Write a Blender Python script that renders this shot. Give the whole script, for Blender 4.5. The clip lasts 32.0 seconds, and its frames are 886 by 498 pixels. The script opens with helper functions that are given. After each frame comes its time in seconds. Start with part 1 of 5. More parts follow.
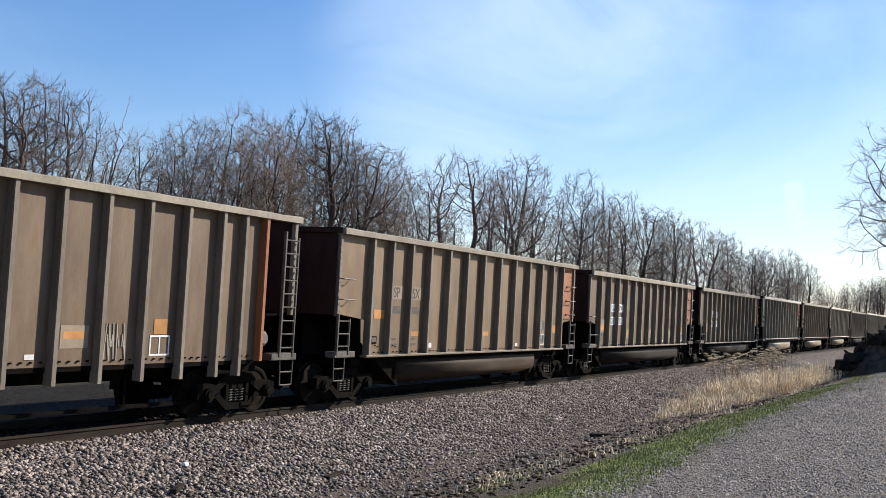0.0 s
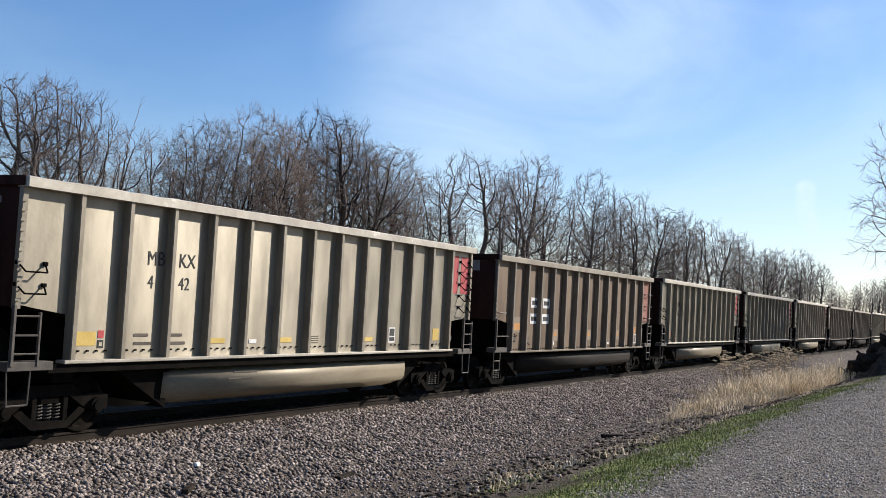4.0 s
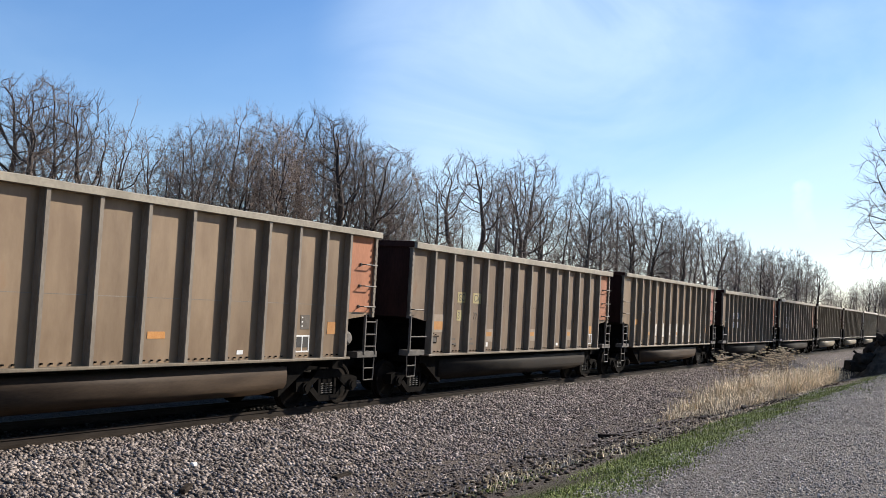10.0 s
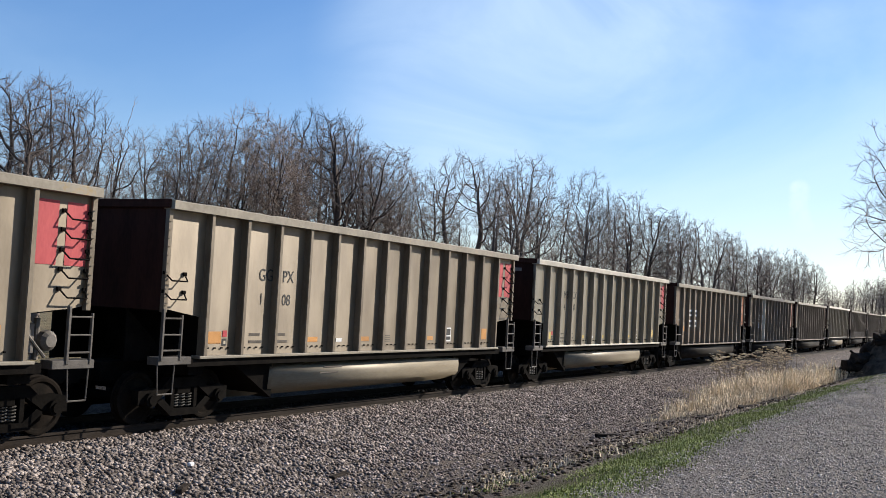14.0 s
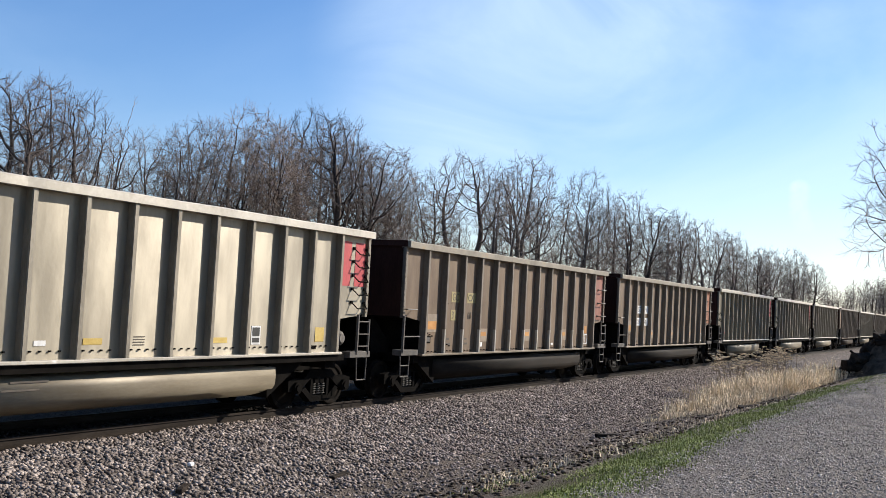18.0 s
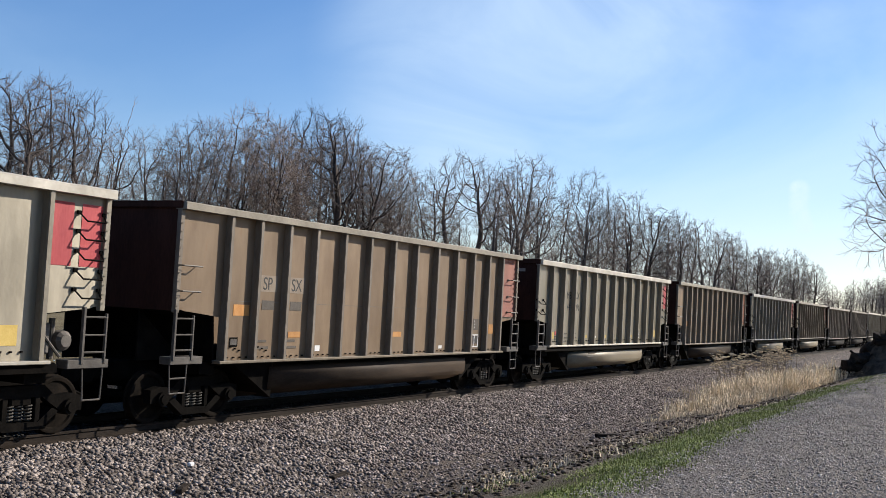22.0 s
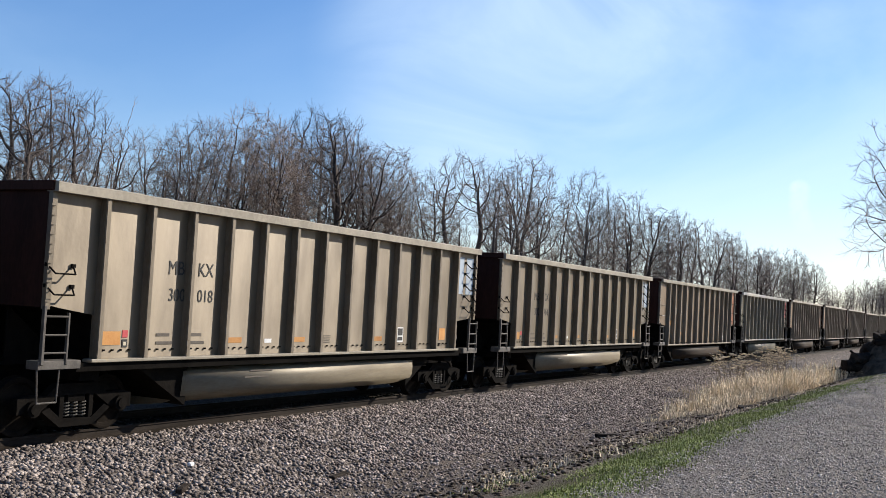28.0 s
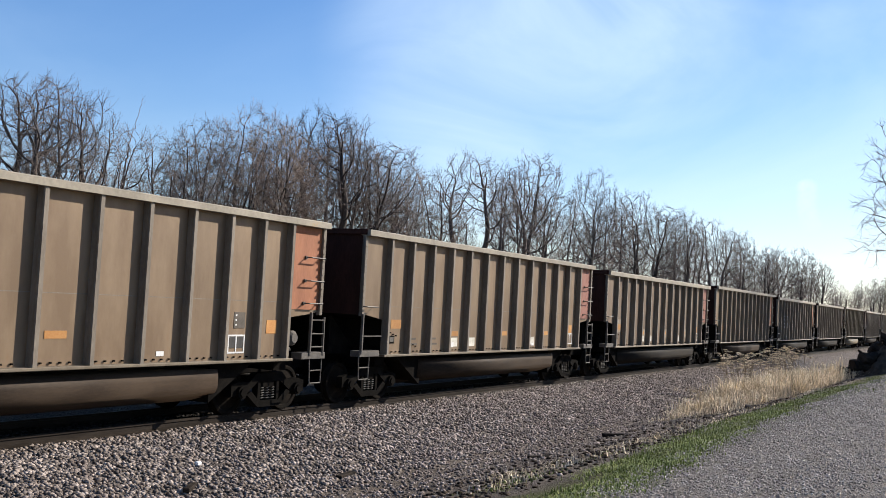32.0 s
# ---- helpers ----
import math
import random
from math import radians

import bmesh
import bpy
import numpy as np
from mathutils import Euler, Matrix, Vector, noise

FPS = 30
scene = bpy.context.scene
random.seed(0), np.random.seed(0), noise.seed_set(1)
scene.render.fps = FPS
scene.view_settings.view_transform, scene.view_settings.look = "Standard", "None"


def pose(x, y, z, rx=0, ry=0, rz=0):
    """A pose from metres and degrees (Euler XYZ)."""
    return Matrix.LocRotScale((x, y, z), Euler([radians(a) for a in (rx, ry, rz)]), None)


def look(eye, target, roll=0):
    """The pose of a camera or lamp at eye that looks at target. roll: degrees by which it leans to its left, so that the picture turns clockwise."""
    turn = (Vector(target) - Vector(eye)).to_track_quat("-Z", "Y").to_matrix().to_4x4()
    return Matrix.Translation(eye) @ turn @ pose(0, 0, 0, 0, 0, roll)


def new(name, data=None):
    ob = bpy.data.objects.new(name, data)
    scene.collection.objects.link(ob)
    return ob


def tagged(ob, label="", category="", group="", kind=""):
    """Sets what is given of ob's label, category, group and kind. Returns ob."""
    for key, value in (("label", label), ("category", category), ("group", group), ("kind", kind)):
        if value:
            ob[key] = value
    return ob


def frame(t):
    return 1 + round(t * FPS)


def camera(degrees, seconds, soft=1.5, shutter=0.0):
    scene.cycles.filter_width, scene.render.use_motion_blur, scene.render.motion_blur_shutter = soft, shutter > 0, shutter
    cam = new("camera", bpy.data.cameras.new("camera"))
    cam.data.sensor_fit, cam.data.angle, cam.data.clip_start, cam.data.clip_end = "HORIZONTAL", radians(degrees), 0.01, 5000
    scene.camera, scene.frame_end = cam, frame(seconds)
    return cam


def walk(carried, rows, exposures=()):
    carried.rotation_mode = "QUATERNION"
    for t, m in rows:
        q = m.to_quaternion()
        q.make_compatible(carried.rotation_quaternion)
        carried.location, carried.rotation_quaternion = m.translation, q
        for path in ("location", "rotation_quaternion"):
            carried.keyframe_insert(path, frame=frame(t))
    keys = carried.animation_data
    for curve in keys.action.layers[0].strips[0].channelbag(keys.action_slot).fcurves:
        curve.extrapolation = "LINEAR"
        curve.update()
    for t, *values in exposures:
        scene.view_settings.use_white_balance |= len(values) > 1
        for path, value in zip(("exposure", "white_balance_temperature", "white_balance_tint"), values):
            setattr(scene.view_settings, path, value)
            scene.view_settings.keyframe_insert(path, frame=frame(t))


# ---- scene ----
# ================= camera on its tripod =================
CAR_PITCH = 16.18
RAIL_Z = -0.78           # top of rail; the gravel road under the camera is z = 0
TRACK_Y = 14.03          # centre of the track, which runs along x
HEADING, TILT, LEAN = 28.181, 2.967, 3.13

cam = camera(46.55, 32.0, soft=0.8)


def aim(turn, nod):
    h, e = radians(HEADING + turn), radians(TILT + nod)
    eye = Vector((0, 0, 1.65))
    return look(eye, eye + Vector((math.cos(h) * math.cos(e), math.sin(h) * math.cos(e), math.sin(e))), LEAN)


# the small pan of the head: seconds, degrees to the left, degrees up
PAN = [(0, -9, 0), (0.5, 5, 0), (1, 14, 0), (1.5, 20, 0), (2, 19, 0), (2.5, 16, 0), (3, 14, 0), (3.5, 12, 0),
       (5.5, 8, 0), (9.5, 8, 0), (10, 5, 0), (10.5, 0, 0), (11, 0, 0), (28.5, 0, 0), (29, 1, -1), (30, 2, -1), (31.5, 3, -1.3), (32, 12, -1.7)]
# the camera's own exposure: it closes a little while pale cars fill the view
STOPS = [(0, 0.69), (2, 0.69), (3, 0.55), (6, 0.54), (8, 0.62), (10, 0.69), (12, 0.69), (14, 0.62), (17, 0.68), (19, 0.68), (21, 0.54), (22, 0.55), (24, 0.62), (29, 0.67), (32, 0.69)]
walk(cam, [(t, aim(a * 0.0314, b * 0.0314)) for t, a, b in PAN], exposures=STOPS)

# ================= sky and sun =================
SUN_AZ, SUN_EL = -33.0, 28.5      # degrees from +x, degrees up
world = bpy.data.worlds.new("sky")
scene.world = world
world.use_nodes = True
wn, wl = world.node_tree.nodes, world.node_tree.links
wn.clear()
w_out = wn.new("ShaderNodeOutputWorld")
w_bg = wn.new("ShaderNodeBackground")
w_sky = wn.new("ShaderNodeTexSky")
w_sky.sky_type, w_sky.sun_disc = "NISHITA", False
w_sky.sun_elevation, w_sky.sun_rotation = radians(SUN_EL), radians(90 - SUN_AZ)
w_sky.air_density, w_sky.dust_density, w_sky.ozone_density = 1.0, 0.25, 2.0
w_co = wn.new("ShaderNodeTexCoord")
w_map = wn.new("ShaderNodeMapping")
w_map.inputs["Scale"].default_value = (1.0, 1.0, 2.2)
w_map.inputs["Location"].default_value = (0.35, 0.1, 0.2)
w_noise = wn.new("ShaderNodeTexNoise")
w_noise.inputs["Scale"].default_value, w_noise.inputs["Detail"].default_value, w_noise.inputs["Roughness"].default_value = 2.6, 9.0, 0.55
w_noise.inputs["Distortion"].default_value = 0.7
wl.new(w_co.outputs["Generated"], w_map.inputs["Vector"])
wl.new(w_map.outputs["Vector"], w_noise.inputs["Vector"])


def w_math(op, a, b):
    m = wn.new("ShaderNodeMath")
    m.operation, m.use_clamp = op, op == "MULTIPLY_ADD"
    for i, v in enumerate((a, b)):
        if isinstance(v, (int, float)):
            m.inputs[i].default_value = v
        else:
            wl.new(v, m.inputs[i])
    return m.outputs[0]


def w_bank(way, near, far):
    """How deep a direction lies in a bank of thin cloud about way."""
    d = wn.new("ShaderNodeVectorMath")
    d.operation = "DOT_PRODUCT"
    wl.new(w_co.outputs["Generated"], d.inputs[0])
    d.inputs[1].default_value = Vector(way).normalized()
    r = wn.new("ShaderNodeMapRange")
    r.interpolation_type = "SMOOTHSTEP"
    r.inputs["From Min"].default_value, r.inputs["From Max"].default_value = math.cos(radians(far)), math.cos(radians(near))
    wl.new(d.outputs["Value"], r.inputs["Value"])
    return r.outputs[0]


# thin cloud: one tall veil over the track that leans with the wind, haze low towards the sun's side, wisps between
VEIL = ((0.861, 0.451, 0.235), (0.880, 0.385, 0.279), (0.885, 0.440, 0.150))
w_veil = w_math("MAXIMUM", w_math("MAXIMUM", w_bank(VEIL[0], 1, 9), w_bank(VEIL[1], 1, 12)), w_bank(VEIL[2], 0.5, 6))
w_thick = w_math("ADD", w_math("MULTIPLY", w_veil, 0.62), w_math("MULTIPLY", w_bank((0.993, 0.071, 0.090), 2, 20), 0.36))
# a small torn streak low in the sky
w_puff = 0.0
for way in ((0.97990, 0.15850, 0.1210), (0.98085, 0.15840, 0.1140), (0.98170, 0.15845, 0.1065), (0.98250, 0.15800, 0.0995), (0.98330, 0.15640, 0.0930), (0.98410, 0.15400, 0.0870)):
    w_puff = w_math("MAXIMUM", w_bank(way, 0.0, 0.62), w_puff)
w_rag = wn.new("ShaderNodeTexNoise")
w_rag.inputs["Scale"].default_value, w_rag.inputs["Detail"].default_value, w_rag.inputs["Roughness"].default_value = 46.0, 5.0, 0.65
wl.new(w_co.outputs["Generated"], w_rag.inputs["Vector"])
w_puff = w_math("MULTIPLY", w_puff, w_math("POWER", w_rag.outputs["Fac"], 1.6))
w_thick = w_math("ADD", w_thick, w_math("MULTIPLY", w_puff, 1.7))
w_wisp = wn.new("ShaderNodeMapRange")
w_wisp.inputs["From Min"].default_value, w_wisp.inputs["From Max"].default_value = 0.40, 0.72
wl.new(w_noise.outputs["Fac"], w_wisp.inputs["Value"])
w_cover = w_math("ADD", w_math("MULTIPLY", w_thick, w_math("ADD", w_math("MULTIPLY", w_wisp.outputs[0], 0.8), 0.30)), w_math("MULTIPLY", w_wisp.outputs[0], 0.08))
w_mix = wn.new("ShaderNodeMixRGB")
w_mix.use_clamp = False
w_mix.inputs[2].default_value = (6.2, 7.75, 9.4, 1)
wl.new(w_cover, w_mix.inputs[0])
w_tint = wn.new("ShaderNodeMixRGB")
w_tint.blend_type = "MULTIPLY"
w_tint.inputs[0].default_value = 1.0
w_tint.inputs[2].default_value = (1.06, 1.03, 1.18, 1)
w_sat = wn.new("ShaderNodeHueSaturation")
w_sat.inputs["Saturation"].default_value = 1.25
wl.new(w_sky.outputs["Color"], w_sat.inputs["Color"])
wl.new(w_sat.outputs["Color"], w_tint.inputs[1])
wl.new(w_tint.outputs["Color"], w_mix.inputs[1])
wl.new(w_mix.outputs["Color"], w_bg.inputs["Color"])
wl.new(w_bg.outputs["Background"], w_out.inputs["Surface"])
w_bg.inputs["Strength"].default_value = 0.0865

sun = new("sun", bpy.data.lights.new("sun", "SUN"))
sun.data.energy, sun.data.angle, sun.data.color = 5.0, radians(0.55), (1.0, 0.93, 0.83)
sv = Vector((math.cos(radians(SUN_AZ)) * math.cos(radians(SUN_EL)), math.sin(radians(SUN_AZ)) * math.cos(radians(SUN_EL)), math.sin(radians(SUN_EL))))
sun.matrix_world = look(sv * 60, (0, 0, 0))


# ================= materials =================
def mat(name, c1, c2, scale=3.0, rough=0.7, metal=0.0, bump=0.2, bscale=40.0, stretch=(1, 1, 1), jitter=0.12, fine=0.35, c3=None, island=False, spec=0.3, brushed=0.0):
    """Two colours mixed by a broad and a fine noise, a little variation from object to object, fine relief."""
    m = bpy.data.materials.new(name)
    m.use_nodes = True
    n, l = m.node_tree.nodes, m.node_tree.links
    b = n["Principled BSDF"]
    co, info = n.new("ShaderNodeTexCoord"), n.new("ShaderNodeObjectInfo")
    off = n.new("ShaderNodeVectorMath")
    off.operation = "SCALE"
    off.inputs[0].default_value = (37.0, 23.0, 51.0)
    l.new(info.outputs["Random"], off.inputs["Scale"])
    add = n.new("ShaderNodeVectorMath")
    l.new(co.outputs["Object"], add.inputs[0])
    l.new(off.outputs[0], add.inputs[1])
    mp = n.new("ShaderNodeMapping")
    mp.inputs["Scale"].default_value = stretch
    l.new(add.outputs[0], mp.inputs["Vector"])
    n1, n2 = n.new("ShaderNodeTexNoise"), n.new("ShaderNodeTexNoise")
    n1.inputs["Scale"].default_value, n1.inputs["Detail"].default_value = scale, 6
    n2.inputs["Scale"].default_value, n2.inputs["Detail"].default_value = scale * 9, 4
    l.new(mp.outputs["Vector"], n1.inputs["Vector"])
    l.new(mp.outputs["Vector"], n2.inputs["Vector"])
    blend = n.new("ShaderNodeMath")
    blend.operation = "MULTIPLY_ADD"
    blend.inputs[1].default_value = fine
    l.new(n2.outputs["Fac"], blend.inputs[0])
    sub = n.new("ShaderNodeMath")
    sub.operation = "MULTIPLY"
    sub.inputs[1].default_value = 1 - fine
    l.new(n1.outputs["Fac"], sub.inputs[0])
    l.new(sub.outputs[0], blend.inputs[2])
    ramp = n.new("ShaderNodeValToRGB")
    e = ramp.color_ramp.elements
    e[0].position, e[1].position = 0.38, 0.62
    e[0].color, e[1].color = (*c1, 1), (*c2, 1)
    if c3:
        x = e.new(0.72)
        x.color = (*c3, 1)
    l.new(blend.outputs[0], ramp.inputs["Fac"])
    src = info.outputs["Random"]
    if island:
        src = n.new("ShaderNodeNewGeometry").outputs["Random Per Island"]
    hs = n.new("ShaderNodeHueSaturation")
    mr = n.new("ShaderNodeMapRange")
    mr.inputs["To Min"].default_value, mr.inputs["To Max"].default_value = 1 - jitter, 1 + jitter
    l.new(src, mr.inputs["Value"])
    l.new(mr.outputs[0], hs.inputs["Value"])
    l.new(ramp.outputs["Color"], hs.inputs["Color"])
    l.new(hs.outputs["Color"], b.inputs["Base Color"])
    b.inputs["Metallic"].default_value = metal
    b.inputs["Specular IOR Level"].default_value = spec
    if brushed:
        tan = n.new("ShaderNodeTangent")
        tan.direction_type, tan.axis = "RADIAL", "Z"
        l.new(tan.outputs[0], b.inputs["Tangent"])
        b.inputs["Anisotropic"].default_value, b.inputs["Anisotropic Rotation"].default_value = brushed, 0.25
    rr = n.new("ShaderNodeMapRange")
    rr.inputs["To Min"].default_value, rr.inputs["To Max"].default_value = max(rough - 0.1, 0.05), min(rough + 0.12, 1.0)
    l.new(n1.outputs["Fac"], rr.inputs["Value"])
    l.new(rr.outputs[0], b.inputs["Roughness"])
    if bump:
        n3 = n.new("ShaderNodeTexNoise")
        n3.inputs["Scale"].default_value, n3.inputs["Detail"].default_value = bscale, 5
        l.new(add.outputs[0], n3.inputs["Vector"])
        bp = n.new("ShaderNodeBump")
        bp.inputs["Strength"].default_value, bp.inputs["Distance"].default_value = bump, 0.02
        l.new(n3.outputs["Fac"], bp.inputs["Height"])
        l.new(bp.outputs["Normal"], b.inputs["Normal"])
    return m


STREAK = (1.7, 1.7, 0.5)
M_SILVER = mat("aluminium_sheet", (0.185, 0.160, 0.117), (0.240, 0.211, 0.157), 1.6, 0.35, 0.30, 0.05, 14, STREAK, 0.05, fine=0.16, brushed=0.85)
M_SILVER_DARK = mat("aluminium_post", (0.175, 0.150, 0.112), (0.250, 0.220, 0.170), 2.5, 0.5, 0.3, 0.08, 20, STREAK, 0.06)
M_SILVER_BRIGHT = mat("aluminium_chord", (0.35, 0.315, 0.255), (0.47, 0.43, 0.36), 1.2, 0.45, 0.3, 0.1, 20, (1, 1, 1), 0.08, 0.35, (0.74, 0.71, 0.66))
M_TAN = mat("tan_weathered_aluminium", (0.126, 0.097, 0.063), (0.168, 0.133, 0.089), 1.6, 0.42, 0.25, 0.06, 14, STREAK, 0.06, fine=0.16, brushed=0.8)
M_TAN_POST = mat("tan_post", (0.120, 0.095, 0.065), (0.180, 0.147, 0.105), 2.5, 0.55, 0.25, 0.08, 20, STREAK, 0.06)
M_BROWN = mat("brown_weathered_steel", (0.113, 0.073, 0.044), (0.160, 0.112, 0.071), 1.8, 0.6, 0.12, 0.08, 18, STREAK, 0.14, 0.18, (0.158, 0.090, 0.048))
M_BROWN_POST = mat("brown_steel_post", (0.132, 0.107, 0.080), (0.198, 0.166, 0.128), 2.5, 0.65, 0.1, 0.1, 20, STREAK, 0.08, 0.35, (0.23, 0.195, 0.155))
M_CHORD = mat("dull_top_chord", (0.18, 0.155, 0.115), (0.26, 0.228, 0.175), 1.6, 0.6, 0.15, 0.12, 20, (1, 1, 1), 0.08, 0.35, (0.29, 0.21, 0.10))
# End-plate rust brown, taken down so the ends' shade sits in the colour.
M_END = mat("shaded_rust_end", (0.024, 0.0115, 0.0088), (0.040, 0.0180, 0.0135), 1.6, 0.85, 0.0, 0.12, 18, STREAK, 0.35, spec=0.05)
M_LEASE = mat("tan_dusty_steel", (0.152, 0.100, 0.058), (0.200, 0.138, 0.083), 1.6, 0.5, 0.15, 0.06, 14, STREAK, 0.10, 0.16, (0.200, 0.122, 0.066))
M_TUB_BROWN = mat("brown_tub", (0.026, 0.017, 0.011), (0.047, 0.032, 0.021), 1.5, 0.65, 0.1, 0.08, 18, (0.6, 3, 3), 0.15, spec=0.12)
M_CLOD = mat("dark_soil", (0.034, 0.025, 0.017), (0.092, 0.068, 0.048), 4, 0.95, 0.0, 0.3, 60, (1, 1, 1), 0.4, 0.35, None, True, spec=0.06)
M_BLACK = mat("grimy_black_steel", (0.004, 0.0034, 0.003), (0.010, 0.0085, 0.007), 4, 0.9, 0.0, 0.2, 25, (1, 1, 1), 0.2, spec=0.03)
M_GREY_STEEL = mat("grey_steel", (0.060, 0.052, 0.044), (0.110, 0.097, 0.083), 6, 0.6, 0.2, 0.15, 40, (1, 1, 1), 0.1)
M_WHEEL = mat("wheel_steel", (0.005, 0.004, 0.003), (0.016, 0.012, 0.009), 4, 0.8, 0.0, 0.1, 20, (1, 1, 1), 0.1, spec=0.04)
M_RED = mat("red_end_paint", (0.345, 0.038, 0.045), (0.450, 0.068, 0.068), 2, 0.55, 0.0, 0.05, 20, STREAK, 0.08)
M_ORANGE = mat("faded_orange_end_paint", (0.25, 0.088, 0.036), (0.34, 0.128, 0.058), 2, 0.65, 0.0, 0.08, 20, STREAK, 0.15, 0.35, (0.28, 0.15, 0.075))
M_SALMON = mat("salmon_end_paint", (0.22, 0.082, 0.055), (0.29, 0.115, 0.080), 2, 0.65, 0.0, 0.08, 20, STREAK, 0.1)
M_BLUE = mat("pale_blue_end_paint", (0.266, 0.315, 0.364), (0.336, 0.385, 0.434), 2, 0.55, 0.1, 0.05, 20, STREAK, 0.08)
M_YELLOW = mat("yellow_marking", (0.46, 0.315, 0.075), (0.55, 0.395, 0.12), 5, 0.6, 0.0, 0.05, 30, (1, 1, 1), 0.15)
M_AMBER = mat("orange_marking", (0.37, 0.155, 0.036), (0.45, 0.220, 0.066), 5, 0.6, 0.0, 0.05, 30, (1, 1, 1), 0.2)
M_WHITE = mat("white_marking", (0.561, 0.544, 0.510), (0.680, 0.671, 0.646), 5, 0.6, 0.0, 0.05, 30, (1, 1, 1), 0.06)
M_DIRTY_WHITE = mat("chalky_patch", (0.260, 0.229, 0.186), (0.347, 0.316, 0.273), 4, 0.7, 0.0, 0.05, 30, (1, 1, 1), 0.12)
M_PALE_YELLOW = mat("pale_yellow_marking", (0.245, 0.195, 0.080), (0.310, 0.255, 0.120), 5, 0.65, 0.0, 0.05, 30, (1, 1, 1), 0.1)
M_PALE_BOX = mat("pale_dusty_panel", (0.200, 0.152, 0.106), (0.262, 0.206, 0.150), 5, 0.65, 0.0, 0.05, 30, (1, 1, 1), 0.08)
M_INK = mat("black_lettering", (0.020, 0.019, 0.018), (0.045, 0.042, 0.038), 8, 0.6, 0.0, 0.0, 30, (1, 1, 1), 0.1)
M_FADED_INK = mat("faded_lettering", (0.060, 0.048, 0.036), (0.100, 0.082, 0.064), 8, 0.65, 0.0, 0.0, 30, (1, 1, 1), 0.15)
M_RAIL = mat("rail_steel", (0.016, 0.012, 0.009), (0.036, 0.028, 0.022), 3, 0.65, 0.2, 0.1, 30, (0.4, 3, 3), 0.05, spec=0.06)
M_TIE = mat("creosoted_timber", (0.022, 0.017, 0.013), (0.070, 0.056, 0.044), 5, 0.9, 0.0, 0.4, 35, (0.6, 6, 6), 0.35, spec=0.06)
M_BARK = mat("grey_brown_bark", (0.062, 0.051, 0.045), (0.140, 0.117, 0.104), 3, 0.9, 0.0, 0.4, 25, (1, 1, 0.4), 0.3, spec=0.08)
M_TWIG_PALE = mat("pale_twigs", (0.200, 0.166, 0.146), (0.310, 0.265, 0.235), 2, 0.85, 0.0, 0.0, 25, (1, 1, 1), 0.25, spec=0.1)
M_WEED = mat("dead_weed_stalks", (0.17, 0.125, 0.080), (0.31, 0.24, 0.16), 3, 0.85, 0.0, 0.0, 25, (1, 1, 1), 0.2)
M_CHALK = mat("scrubbed_white_paint", (0.40, 0.37, 0.30), (0.62, 0.59, 0.52), 7, 0.7, 0.0, 0.05, 30, (1, 1, 1), 0.1)
M_TWIG = mat("twig_bark", (0.140, 0.112, 0.097), (0.245, 0.202, 0.177), 2, 0.85, 0.0, 0.0, 25, (1, 1, 1), 0.25, spec=0.1)
M_TWIG_RED = mat("russet_twigs", (0.160, 0.122, 0.099), (0.260, 0.203, 0.166), 2, 0.85, 0.0, 0.0, 25, (1, 1, 1), 0.2, spec=0.1)
M_STONE = mat("ballast_stone", (0.108, 0.085, 0.071), (0.315, 0.263, 0.225), 4, 0.85, 0.0, 0.3, 60, (1, 1, 1), 0.62, 0.35, None, True, spec=0.12)
# Ballast below the cars: coal dust and their shade in one dark colour.
M_COAL_SHADE_STONE = mat("sooty_shaded_ballast", (0.018, 0.016, 0.014), (0.045, 0.039, 0.034), 4, 0.9, 0.0, 0.3, 60, (1, 1, 1), 0.5, 0.35, None, True)
M_PEBBLE = mat("road_pebble", (0.235, 0.200, 0.168), (0.480, 0.420, 0.358), 4, 0.9, 0.0, 0.0, 80, (1, 1, 1), 0.42, 0.35, None, True, spec=0.1)
M_GRASS = mat("green_grass", (0.120, 0.150, 0.026), (0.235, 0.265, 0.062), 2, 0.7, 0.0, 0.0, 30, (1, 1, 1), 0.45, 0.35, None, True)
M_DRY = mat("dry_grass", (0.56, 0.44, 0.28), (0.84, 0.70, 0.48), 2, 0.8, 0.0, 0.0, 30, (1, 1, 1), 0.35, 0.35, None, True)
M_TUB_DARK = mat("black_brown_tub", (0.011, 0.0085, 0.0065), (0.024, 0.019, 0.0145), 1.5, 0.7, 0.05, 0.1, 18, (0.6, 3, 3), 0.15, spec=0.1)
M_TUB_TAN = mat("beige_tub", (0.150, 0.122, 0.083), (0.205, 0.173, 0.122), 1.2, 0.52, 0.2, 0.06, 18, (0.6, 3, 3), 0.08)
M_SPRING = mat("spring_steel", (0.030, 0.026, 0.021), (0.062, 0.054, 0.045), 6, 0.7, 0.1, 0.1, 40)
M_LOG = mat("dark_dead_wood", (0.012, 0.0095, 0.0075), (0.040, 0.031, 0.024), 4, 0.95, 0.0, 0.5, 25, (1, 1, 1), 0.4, spec=0.06)


# ================= mesh helpers =================
def mesh_of(bm, name, material, smooth=False):
    me = bpy.data.meshes.new(name)
    bmesh.ops.recalc_face_normals(bm, faces=bm.faces)
    bm.to_mesh(me)
    bm.free()
    me.materials.append(material)
    if smooth:
        me.polygons.foreach_set("use_smooth", [True] * len(me.polygons))
    return me


def part(name, data, parent, at=(0, 0, 0), label="", rz=0.0):
    ob = new(name, data)
    ob.parent = parent
    ob.location = at
    if rz:
        ob.rotation_euler = (0, 0, rz)
    return tagged(ob, label)


